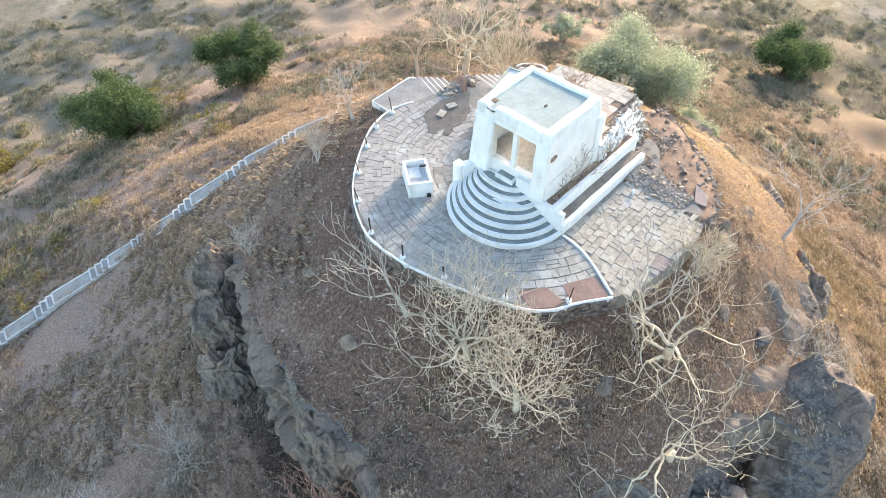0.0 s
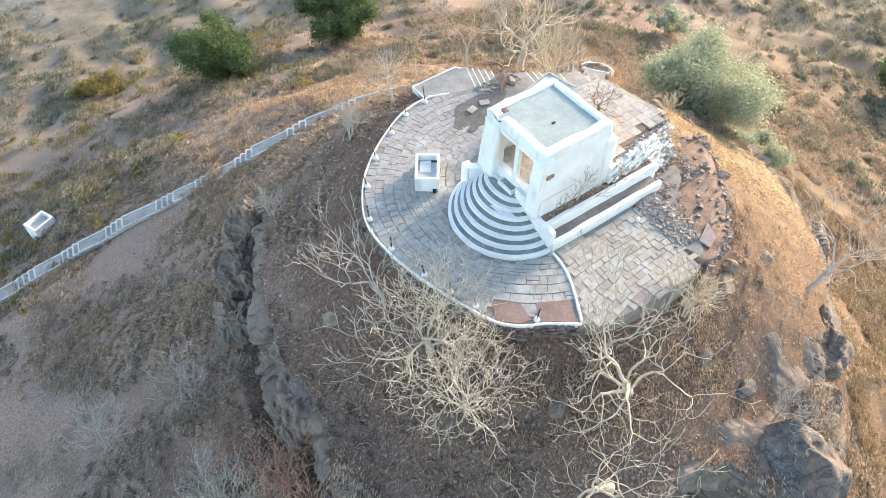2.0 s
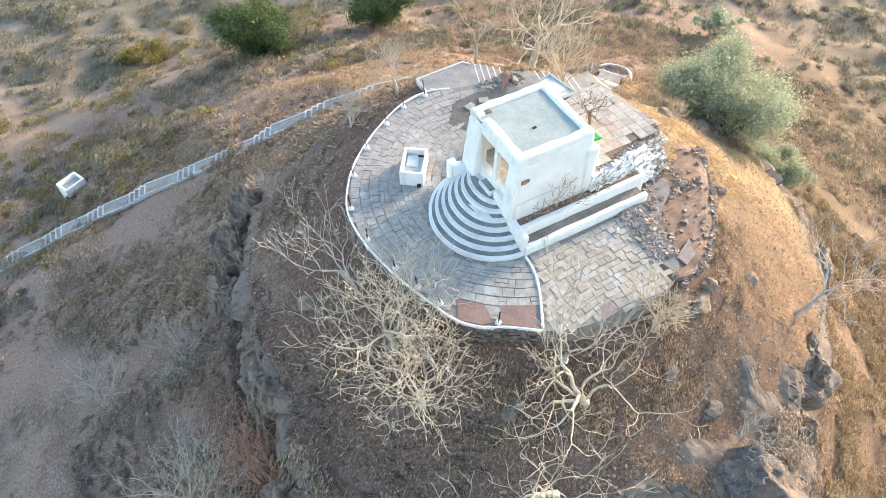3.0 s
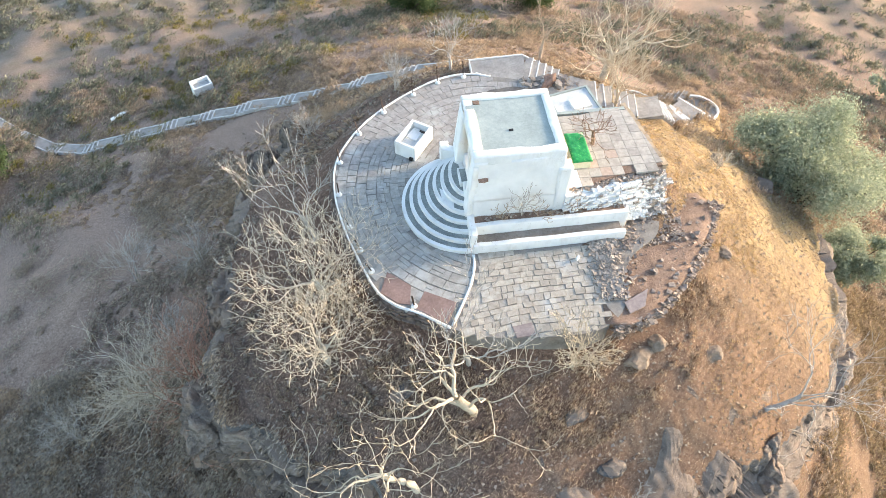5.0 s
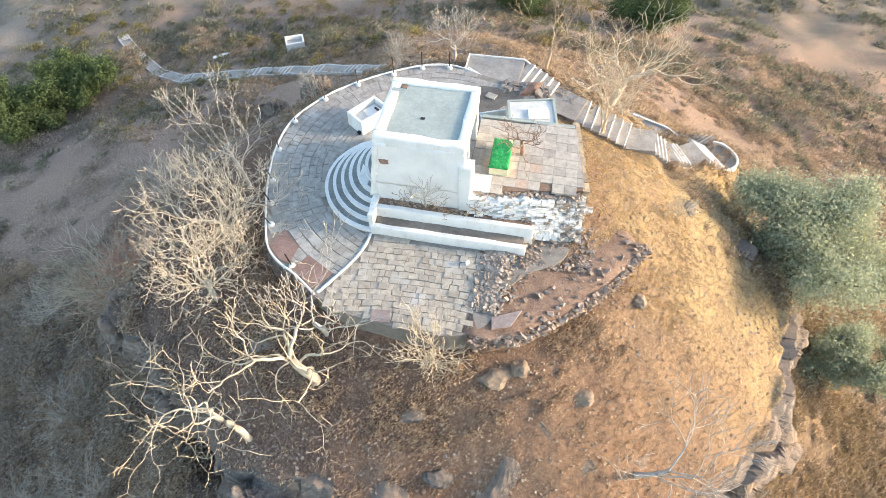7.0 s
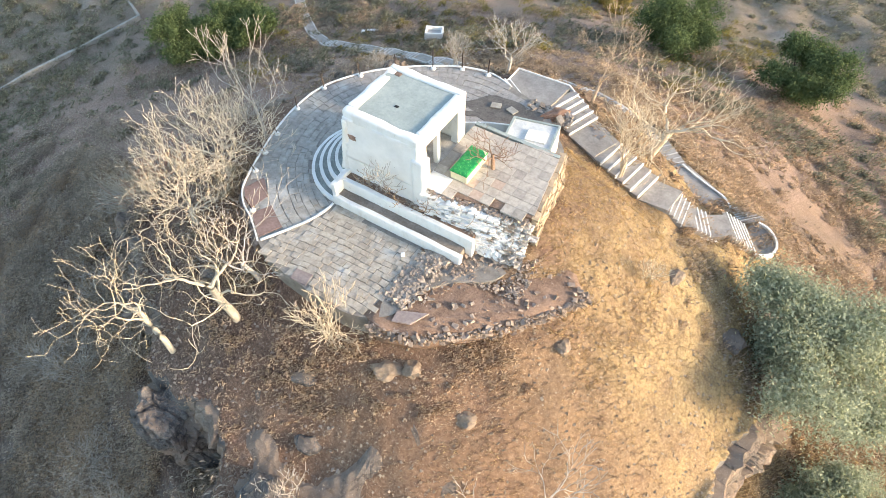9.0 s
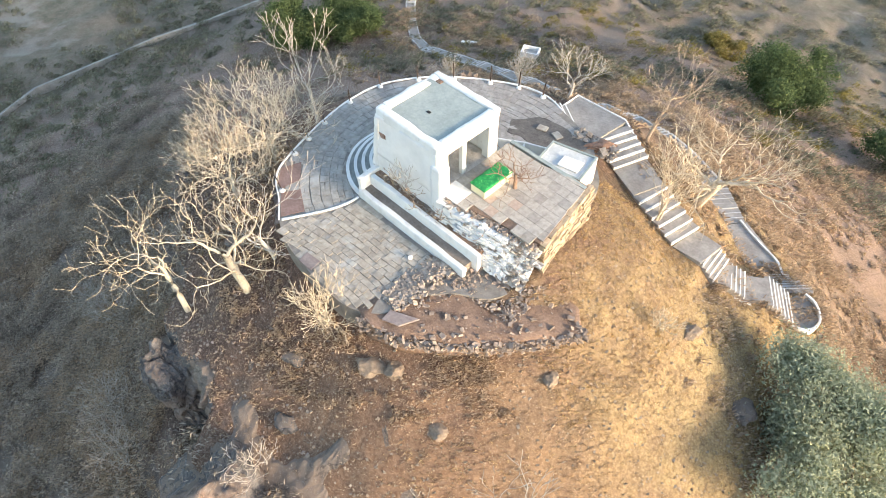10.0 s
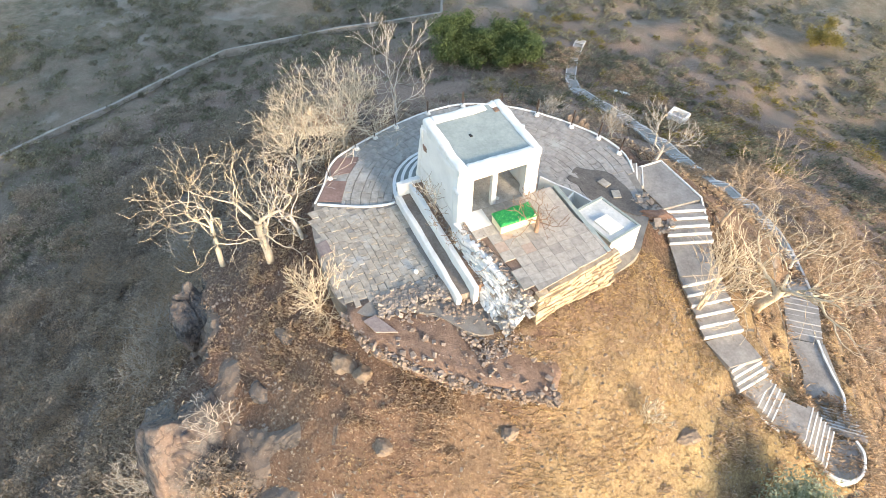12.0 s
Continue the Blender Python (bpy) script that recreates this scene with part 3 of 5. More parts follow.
def free_of_things(x, y):
    if not inside(x, y, EDGE) or inside(x, y, STEP_FOOT):
        return False
    if -2.25 < x < 7.6 and -3.7 < y < 3.9:
        return False
    if x > 0.2 and y > 3.0 and (y < 5.2 or x > 3.0):
        return False
    if any(inside(x, y, r) for r in RED_PATCHES):
        return False
    return True


def loose_quad(u0, u1, v0, v1, gap, jit):
    """A stone's four corners, drawn in by the joint and shifted by chance."""
    return [(u + RND.uniform(-jit, jit), v + RND.uniform(-jit, jit)) for u, v in ((u0 + gap, v0 + gap), (u0 + gap, v1 - gap), (u1 - gap, v1 - gap), (u1 - gap, v0 + gap))]


stones = []
r = 2.0
while r < 9.9:                         # rings of paving, laid by hand
    h = RND.uniform(0.3, 0.52)
    t = RND.uniform(0, 0.2)
    while t < 2 * math.pi:
        w = RND.choice((0.3, 0.4, 0.5, 0.6, 0.7)) * RND.uniform(0.85, 1.15)
        bow = 0.16 * noise.noise(Vector((3 * math.cos(t), 3 * math.sin(t), r * 0.3)))
        pieces = [(t, t + w / r, r, r + h)] if RND.random() < 0.8 else [(t, t + w / r, r, r + h * 0.5), (t, t + w / r, r + h * 0.5, r + h)]
        for a0, a1, r0, r1 in pieces:
            quad = [(CX + (q + bow) * math.cos(u / 6.5), CY + (q + bow) * math.sin(u / 6.5)) for u, q in loose_quad(a0 * 6.5, a1 * 6.5, r0, r1, 0.009, 0.022)]
            x, y = sum(p[0] for p in quad) / 4, sum(p[1] for p in quad) / 4
            if west_of_kerb(x, y) and free_of_things(x, y) and sum(inside(px, py, EDGE) for px, py in quad) >= 3:
                stones.append((x, y, quad))
        t += w / r
    r += h
# clip the outermost stones to the edge
def pulled_in(quad):
    out = []
    for x, y in quad:
        k = 0
        while not inside(x, y, EDGE) and k < 12:
            x, y = x + (CX - x) * 0.015, y + (CY - y) * 0.015
            k += 1
        out.append((x, y))
    return out


near = sorted(stones, key=lambda s: s[1] + 0.7 * s[0])
rest = bmesh.new()
PAVE_QUEUE = []
for n, (x, y, quad) in enumerate(near):
    quad = pulled_in(quad)
    # cooler stones here: cement tint, plus the hall's bluish shade put into colour
    cool = x < -2.3 and y < 2.6 + RND.uniform(-0.8, 0.8)
    if n < 300:
        PAVE_QUEUE.append((quad, RND.uniform(-0.006, 0.008), PAVE_COOL if cool else PAVE, pavement))
    else:
        stone_mesh(quad, -0.09, RND.uniform(-0.006, 0.008), 0.009, rest)
tagged(part("flagstones", rest, PAVE_ISLAND, pavement, "worn grey flagstones in arcs"), kind="stuff")
for r in RED_PATCHES:
    bm = bmesh.new()
    add_prism(bm, r, -0.06, 0.012)
    part("red_floor_patch", bm, REDOXIDE, pavement, "dull red cement patch at the rim")
# the south court, paved in crooked rows
court = thing("court_pavement", "crooked rows of pale flagstones beside the benches", "pavement", kind="structure")
v = -9.2
while v < -3.4:
    h = RND.uniform(0.27, 0.42)
    u = -5.0 + RND.uniform(0, 0.4)
    while u < 6.0:
        w = RND.uniform(0.26, 0.58)
        quad = [(p, q + 0.05 * (p - 1) + 0.028 * (p - 0.5) ** 2 * (q + 3.6) / 5 + 0.1 * noise.noise(Vector((p * 0.5, q * 0.5, 3)))) for p, q in loose_quad(u, u + w, v, v + h, 0.009, 0.03)]
        mx, my = sum(p[0] for p in quad) / 4, sum(p[1] for p in quad) / 4
        ragged = 3.75 + 0.5 * noise.noise(Vector((0, my * 1.1, 2.0))) - 0.35 * max(0.0, -6.0 - my)
        if my < -3.75 and not west_of_kerb(mx - 0.2, my) and mx < ragged and sum(inside(px, py, EDGE) for px, py in quad) >= 3:
            PAVE_QUEUE.append((quad, RND.uniform(-0.025, 0.02), PAVE_WARM, court))
        u += w
    v += h
big_slabs = (((4.3, -7.3), (5.6, -6.7), (5.2, -7.6), (4.4, -7.9)), ((-1.1, -7.9), (-0.2, -7.8), (-0.1, -8.45), (-1.0, -8.5)))
for s in big_slabs:
    PAVE_QUEUE.append((s, 0.03, RED_SLAB, court))

# ---------------------------------------------------------------- the white hall
hall = thing("shrine_hall", "small whitewashed open hall with a flat parapet roof", "shrine", (0, 0, 0))
ROOF, FLOOR = 5.05, 2.2
WALL = 0.42


def plaster(bm, step=0.35, amount=0.035, seed=1.0):
    cut(bm, step * 0.55)
    return rough_up(rough_up(bm, amount, 1.6, seed), amount * 0.6, 5.5, seed + 3)


# plinth
part("plinth", plaster(box(-2.06, 2.06, -2.26, 2.1, -0.2, FLOOR), 0.4, 0.03), WHITE_WALL, hall, "whitewashed plinth")
part("floor", box(-1.7, 2.1, -1.7, 1.7, FLOOR, FLOOR + 0.02), HALL_FLOOR, hall, "gravelly earth floor")
# south wall leans in slightly
bm = box(-2.12, 2.12, -2.14, -2.12 + WALL, FLOOR, 4.7)
for v in bm.verts:
    if v.co.z < 3 and v.co.y < -2:
        v.co.y -= 0.12
part("south_wall", plaster(bm, 0.3, 0.05, 2.0), WHITE_WALL, hall, "chipped whitewash wall", True)
part("north_wall", plaster(box(-2.1, 2.1, 2.1 - WALL, 2.1, FLOOR, 4.62), 0.35, 0.04, 3.0), WHITE, hall, "", True)
# front and back: two piers, a lintel and a middle pillar each
for name, x0, x1, ya, yb in (("front", -2.1, -2.1 + WALL, -1.5, 1.08), ("back", 2.1 - WALL, 2.1, -1.38, 1.42)):
    part("pier", plaster(box(x0, x1, -2.1 + WALL, ya, FLOOR, 4.62), 0.4, 0.025, 4.0), WHITE, hall)
    part("pier", plaster(box(x0, x1, yb, 2.1 - WALL, FLOOR, 4.62), 0.4, 0.025, 5.0), WHITE, hall)
    part("lintel", plaster(box(x0, x1, ya, yb, 4.28, 4.62), 0.4, 0.015, 6.0), WHITE, hall)
    m = (x0 + x1) / 2
    part("pillar", box(m - 0.13, m + 0.13, -0.32, -0.06, FLOOR, 4.28, 0.03), WHITE, hall, "square whitewashed pillar")
part("roof_slab", box(-2.0, 2.0, -2.0, 2.0, 4.62, 4.93), CEMENT, hall, "grey cement roof")
# parapet, thicker and rounder on top
for n, (a, b, c, d) in enumerate(((-2.13, 2.13, -2.13, -1.66), (-2.13, 2.13, 1.72, 2.13), (-2.13, -1.62, -1.66, 1.72), (1.7, 2.13, -1.66, 1.72))):
    bm = cut(box(a, b, c, d, 4.5, ROOF, 0.1), 0.22)
    if n == 2:                         # a broken notch near the corner
        for v in bm.verts:
            if v.co.z > 4.95 and 1.0 < v.co.y < 1.5:
                v.co.z -= 0.12
    part("parapet", rough_up(rough_up(bm, 0.05, 1.3, 7.0), 0.035, 4.5, 2.0), WHITE, hall, "rounded whitewashed parapet", True)
part("roof_drain", rough_up(box(-0.24, -0.04, -0.52, -0.4, 4.92, 4.97, 0.02), 0.02, 5), DARK, hall, "small dark stone on the roof")
bm = rough_up(cut(box(-1.6, -1.3, 1.45, 1.7, 4.92, 4.97), 0.08), 0.03, 7)
part("debris", bm, SOIL, hall, "dirt heap in the roof corner")
part("brick_patch", rough_up(cut(box(-1.95, -1.42, -2.215, -2.12, 3.45, 3.74), 0.07), 0.09, 4, 2), RED_BRICK, hall, "small patch of bare brick")
# plastered buttresses that spread at the foot of the front piers
for y0, y1 in ((-2.2, -1.45), (1.02, 2.16)):
    bm = box(-2.14, -1.9, y0, y1, 1.3, 4.5)
    for v in bm.verts:
        if v.co.x < -2 and v.co.z < 2:
            v.co.x -= 0.3
            v.co.y += -0.16 if v.co.y < 0 else 0.06
    part("pier_buttress", plaster(bm, 0.3, 0.04, y0), WHITE, hall, "whitewashed splayed pier foot", True)
bm = box(1.85, 2.5, -2.32, -1.7, 0.6, 4.0)
part("buttress", plaster(bm, 0.3, 0.03, 9.0), WHITE, hall, "whitewashed corner buttress", True)

# ---------------------------------------------------------------- the round stair
stair = thing("round_stair", "half-round stair with white risers and grey treads", "stairs")
for k in range(7):
    bm = bmesh.new()
    o = step_outline(k)
    top = 0.212 * (k + 1)
    add_prism(bm, o, -0.15 if k == 0 else top - 0.25, top)
    rough_up(bm, 0.02, 2.2, k)
    step = part("step", bm, WHITE, stair, "whitewashed step", False)
    inner = step_outline(k, -0.17)
    bm = bmesh.new()
    add_prism(bm, inner, top - 0.01, top + 0.006)
    part("tread", bm, TREAD, step, "worn grey tread")
top_step = part("step", rough_up(box(-2.45, -1.75, -0.56, 0.5, 1.45, 1.74, 0.03), 0.02, 3), WHITE, stair, "whitewashed top step")
part("tread", box(-2.36, -1.8, -0.46, 0.4, 1.735, 1.75), TREAD, top_step)
# flank wall on the north side and its end pier
bm = box(-2.95, -2.05, 1.55, 2.0, 0.0, 1.62)
for v in bm.verts:
    if v.co.x < -2.5:
        v.co.y += 0.55
        v.co.z = min(v.co.z, 1.5)
part("flank_wall", plaster(bm, 0.3, 0.03, 3), WHITE, stair, "whitewashed flank wall")
part("end_pier", plaster(box(-3.05, -2.6, 2.2, 2.75, 0.0, 1.5, 0.04), 0.3, 0.025, 8), WHITE, stair)
part("south_cheek", plaster(box(-2.32, -2.02, -3.55, -2.0, 0.0, 1.3, 0.05), 0.3, 0.04, 4), WHITE, stair, "whitewashed cheek wall")
bm = box(-2.3, -2.05, -2.1, -0.7, 0.0, 2.05)
part("south_cheek", plaster(bm, 0.3, 0.04, 5), WHITE, stair, "whitewashed cheek wall")

# ---------------------------------------------------------------- benches along the south side
def bench(y0, y1, z0, z1, x1, seed):
    fill = LEDGE_EARTH if z1 < 1 else SOIL
    b = thing("stepped_bench", "long whitewashed masonry ledge filled with earth", "ledge", group="ledges along the hall")
    bm = box(-2.2, x1, y0, y0 + 0.26, z0, z1, 0.03)
    part("front_wall", rough_up(cut(bm, 0.4), 0.035, 1.2, seed), WHITE, b, "whitewashed front and coping", True)
    bm = cut(box(-2.15, x1 - 0.15, y0 + 0.24, y1, z0, z1 - 0.05), 0.25)
    part("earth_fill", rough_up(bm, 0.05, 2.5, seed), fill, b, "grey earth and cement fill" if z1 < 1 else "dark loose soil fill")
    return b


bench(-3.66, -2.9, -0.1, 0.56, 5.35, 2.0)
bench(-2.92, -2.2, -0.1, 1.16, 5.6, 5.0)

# ---------------------------------------------------------------- the platform behind the hall
platform = thing("grave_platform", "raised stone platform with square paving and broken edges", "platform")
PLAT = 2.3
plan = ((2.1, -2.0), (3.6, -1.85), (5.3, -1.45), (6.6, -1.25), (7.68, -1.0), (7.42, 0.6), (7.15, 2.0), (6.92, 3.42), (5.2, 3.3), (4.5, 2.98), (3.6, 2.92), (2.1, 2.86))
bm = bmesh.new()
add_prism(bm, plan, -1.0, PLAT - 0.05)
part("core", bm, SOIL, platform, "earth and rubble core")
# rubble east wall in rough courses
rw = random.Random(5)
a, b = Vector((7.75, -1.05, 0)), Vector((6.98, 3.45, 0))
d, length = (b - a).normalized(), (b - a).length
n = Vector((d.y, -d.x, 0))
z = 2.24
while z > 0.0:
    h = rw.uniform(0.09, 0.2)
    s = 0.0
    while s < length:
        w = rw.uniform(0.25, 0.7)
        c = a + d * (s + w / 2) + n * (rw.uniform(-0.06, 0.05) + 0.12 * (2.2 - z) * 0.5)
        bm = bmesh.new()
        for v in bmesh.ops.create_cube(bm, size=1.0)["verts"]:
            l = v.co.copy()
            v.co = c + d * l.x * w * 0.97 + n * l.y * 0.3 + Vector((0, 0, z - h / 2 + l.z * h * 0.92)) + Vector([rw.uniform(-0.03, 0.03) for _ in range(3)])
        part("wall_stone", bm, SUN_STONE, platform)
        s += w
    z -= h
# south retaining wall: a battered rubble face under old whitewash, crumbling to the east
def battered_face(u0, u1, material, label):
    bm = bmesh.new()
    rows = []
    nu, nv = int((u1 - u0) * 84) + 1, 20
    for i in range(nu + 1):
        u = u0 + (u1 - u0) * i / nu
        x, y = 2.25 + 5.5 * u, -2.2 + 1.05 * u - 0.25 * math.sin(u * math.pi)
        rim = 2.26 - 0.3 * u + 0.16 * noise.noise(Vector((u * 11, 0, 1))) - 0.35 * smooth01(0.85, 1.0, u)
        row = []
        for k in range(nv + 1):
            v = k / nv
            p = Vector((x + 0.15 * u * v, y - v * (0.18 + 1.0 * u), rim - v * (rim - 0.05)))
            cell = noise.voronoi(Vector((p.x * 3.2, p.y * 2.2, p.z * 4.6)))[0]
            stone = smooth01(0.0, 0.3, cell[1] - cell[0]) * (0.5 + 0.5 * noise.cell(Vector((p.x * 3, 0, p.z * 5))))
            p += Vector((0.15, -0.8, 0.5)) * (0.16 * stone + 0.12 * noise.noise(p * 1.6)) * (0.35 + u)
            row.append(bm.verts.new(p))
        row.append(bm.verts.new((x, y + 0.5, rim - 0.12)))
        rows.append(row)
    for p, q in zip(rows, rows[1:]):
        for k in range(nv):
            bm.faces.new((p[k], q[k], q[k + 1], p[k + 1]))
        bm.faces.new((p[-1], q[-1], q[0], p[0]))
    return part("battered_wall", bm, material, platform, label)


battered_face(0.0, 0.82, WHITE_WORN, "whitewashed rubble face")
battered_face(0.82, 1.0, WHITE_CRUMBLE, "crumbling rubble face with flakes of whitewash")
z = 2.2
while z > 0.55:
    h = rw.uniform(0.10, 0.17)
    s = 0.0
    while s < 1.0:
        w = rw.uniform(0.22, 0.55)
        u = s + w / 11
        v = (2.26 - 0.3 * u - z) / 2.2
        if v > -0.02 and rw.random() < 0.93 - 0.35 * smooth01(0.7, 1.0, u) and (z > 1.15 or u > 0.55):
            c = Vector((2.25 + 5.5 * u + 0.1, -2.2 + 1.05 * u - 0.25 * math.sin(u * math.pi) - max(v, 0) * (0.18 + 1.0 * u) - rw.uniform(0.0, 0.09), z - h / 2))
            bm = bmesh.new()
            for q in bmesh.ops.create_cube(bm, size=1.0)["verts"]:
                l = q.co.copy()
                q.co = c + Vector((l.x * w * 0.95, l.y * 0.34 + l.x * w * 0.17, l.z * h * 0.88)) + Vector([rw.uniform(-0.028, 0.028) for _ in range(3)])
            part("wall_stone", bm, WHITE_CRUMBLE if u > 0.72 or rw.random() < 0.12 else WHITE_STONE, platform)
        s += w / 5.5
    z -= h
part("north_edge", rough_up(cut(box(2.1, 6.9, 3.1, 3.32, 0.0, PLAT, 0.02), 0.5), 0.03, 2), CEMENT, platform)
PLAT_RING = [(x, y) for x, y in plan]
tx = 2.12
while tx < 7.7:
    w = 0.56
    ty = -2.0
    while ty < 3.1:
        quad = [(tx + 0.004, ty + 0.004), (tx + w - 0.004, ty + 0.004), (tx + w - 0.004, ty + w - 0.004), (tx + 0.004, ty + w - 0.004)]
        quad = [(px - 0.03 * (py - 3) * (px - 2) / 5, py) for px, py in quad]
        inside_n = sum(inside(px, py, PLAT_RING) for px, py in quad)
        ragged = ty < -1.5 and tx > 3.4 and rw.random() < 0.5 or tx > 5 and ty < -1.0 and rw.random() < 0.35
        if inside_n >= 2 and not ragged:
            quad = [(min(px, 7.66 - 0.17 * (py + 1.0)), min(py, 2.95 if px < 4.5 else 3.2)) for px, py in quad]
            PAVE_QUEUE.append((quad, PLAT + rw.uniform(-0.006, 0.006), WHITE_STONE if tx < 3.2 and ty < -1.2 else RED_TILE if tx < 5.4 and ty < 0.9 and rw.random() < 0.32 else PLAT_TILE, platform))
        ty += w
    tx += w

grave = thing("covered_grave", "low cream grave box under a shiny green cloth", "grave", (3.52, 0.14, PLAT), 0)
GZ = 0.52
part("grave_box", rough_up(cut(box(-0.45, 0.45, -0.96, 0.96, -0.02, GZ, 0.03), 0.3), 0.02, 2), YELLOW, grave, "cream painted masonry box")
bm = cut(box(-0.48, 0.48, -1.0, 1.0, GZ - 0.02, GZ + 0.035), 0.09)
for v in bm.verts:
    v.co.z += 0.05 * noise.noise(Vector((v.co.x * 4, v.co.y * 3, 1))) * (1 if v.co.z > GZ else 0.2)
    if abs(v.co.x) > 0.45 or abs(v.co.y) > 0.97:
        v.co.z -= 0.05
part("green_cloth", bm, CLOTH, grave, "creased green satin cloth", True)

tank = thing("water_tank", "open white masonry water tank standing on the paving", "water tank", (-4.3, 4.07, 0), 54.5)
for a, b, c, d in ((-0.98, 0.98, -0.64, -0.5), (-0.98, 0.98, 0.5, 0.64), (-0.98, -0.84, -0.5, 0.5), (0.84, 0.98, -0.5, 0.5)):
    part("wall", rough_up(cut(box(a, b, c, d, 0, 0.92, 0.02), 0.4), 0.015, 2), WHITE, tank)
part("bottom", box(-0.86, 0.86, -0.52, 0.52, 0.0, 0.5), PALE_FLOOR, tank, "pale stained tank floor")
part("inner_block", rough_up(box(-0.1, 0.75, -0.2, 0.42, 0.42, 0.6, 0.03), 0.02, 3), WHITE, tank, "white block inside")
part("tap", rough_up(box(0.28, 0.4, -0.52, -0.2, 0.9, 0.98, 0.02), 0.02, 6), DARK, tank, "dark tap")
part("drain_valve", rough_up(box(-1.12, -0.92, -0.5, -0.3, 0.03, 0.2, 0.03), 0.02, 6), DARK, tank, "dark drain valve")

cistern = thing("cistern", "whitewashed box tomb with a recessed grey top", "tomb")
ring = ((3.55, 3.45), (6.05, 4.02), (5.68, 6.0), (3.2, 5.38))
bm = bmesh.new()
add_prism(bm, ring, -0.5, 1.52)
part("body", rough_up(cut(bm, 0.4), 0.02, 2), WHITE, cistern)
c = Vector((4.62, 4.71))
def shrunk(k):
    return [((x - c.x) * k + c.x, (y - c.y) * k + c.y) for x, y in ring]
for i in range(4):
    bm = bmesh.new()
    o, q = shrunk(1.01), shrunk(0.91)
    add_prism(bm, (o[i], o[(i + 1) % 4], q[(i + 1) % 4], q[i]), 1.4, 1.64)
    part("rim", rough_up(bm, 0.01, 2), CEMENT, cistern, "grey cement rim")
bm = bmesh.new()
add_prism(bm, shrunk(0.92), 1.5, 1.56)
part("top", bm, PALE_FLOOR, cistern, "pale stained cement top")
q = [(x + 0.35, y - 0.1) for x, y in shrunk(0.42)]
bm = bmesh.new()
add_prism(bm, q, 1.55, 1.66)
part("slab", rough_up(cut(bm, 0.3), 0.012, 3), WHITE, cistern, "pale raised slab")

drain = thing("drain_channel", "sunken channel between thin whitewashed walls", "channel")
bm = bmesh.new()
add_strip(bm, [Vector((0.1, 3.7, 0)), Vector((1.0, 4.2, 0)), Vector((1.85, 4.75, 0)), Vector((3.15, 5.3, 0))], 0.05, -0.2, 1.05, 0.3)
part("outer_wall", bm, WHITE, drain)
bm = bmesh.new()
add_strip(bm, [Vector((1.85, 4.72, 0)), Vector((2.3, 3.75, 0)), Vector((2.5, 2.9, 0))], 0.045, -0.2, 1.0, 0.3)
part("cross_wall", bm, WHITE, drain)
bm = bmesh.new()
add_prism(bm, ((0.2, 3.72), (0.2, 2.6), (3.6, 2.85), (3.5, 3.5), (3.25, 5.3), (1.85, 4.7), (1.0, 4.15)), -0.1, 0.03)
# the shallow floor is painted dark in place of a deep pit's shade
part("channel_floor", bm, PIT_SHADE, drain, "channel floor coloured dark for the pit's shade")

# dark ash ground and loose slabs north of the hall
bm = bmesh.new()
ash = [(1.5 + 2.2 * math.cos(t) * (1 + 0.5 * noise.noise(Vector((math.cos(t), math.sin(t), 2)))), 7.0 + 1.2 * math.sin(t) * (1 + 0.6 * noise.noise(Vector((math.cos(t) * 2, math.sin(t) * 2, 5)))) + 0.35 * math.cos(t)) for t in (2 * math.pi * i / 26 for i in range(26))]
add_prism(bm, ash, -0.06, 0.018)
tagged(part("ash_patch", rough_up(bm, 0.03, 1.5), ASH, None), "dark ash-covered ground on the paving", "ground", kind="structure")
for (x, y, a) in ((1.1, 7.3, 15), (2.1, 7.4, -20)):
    s = tagged(part("loose_slab", rough_up(box(-0.3, 0.3, -0.22, 0.22, 0, 0.07, 0.015), 0.03, 3), PAVE_WARM), "loose pale flagstone lying on dark ash", "stone slab", "loose slabs")
    s.matrix_basis = pose(x, y, 0.03, 0, 0, a)

# ---------------------------------------------------------------- rim posts
def rim_post(x, y, lean, high):
    out = (Vector((x, y)) - Vector((CX, CY))).normalized()
    p = thing("rim_post", "short rusty iron post set in a white plaster foot", "post", (x - out.x * 0.22, y - out.y * 0.22, 0), math.degrees(math.atan2(out.y, out.x)), "posts along the rim")
    bm = bmesh.new()
    bmesh.ops.create_cone(bm, segments=10, radius1=0.17, radius2=0.1, depth=0.16, cap_ends=True)
    for v in bm.verts:
        v.co.z += 0.07
    part("plaster_foot", rough_up(bm, 0.03, 6, x), WHITE, p, "white plaster foot", True)
    bm = bmesh.new()
    add_box(bm, -0.03, 0.03, -0.008, 0.008, 0.0, high)
    add_box(bm, -0.03, -0.014, -0.008, 0.05, 0.0, high)
    for v in bm.verts:
        v.co.x += lean * v.co.z
        v.co += noise.noise_vector(v.co * 2 + Vector((x, y, 0))) * 0.02
    part("angle_iron", bm, IRON, p, "bent rusty angle iron")


for n, (x, y) in enumerate(((-5.5, -6.45), (-7.35, -4.2), (-7.85, -2.85), (-8.3, -1.3), (-8.75, 1.0), (-8.6, 3.35), (-7.45, 5.5), (-5.9, 7.15), (-4.0, 8.5), (-2.4, 9.4), (-0.75, 9.75))):
    rim_post(x, y, RND.uniform(0.0, 0.3), RND.uniform(0.85, 1.15) + 0.05 * (y > 4))

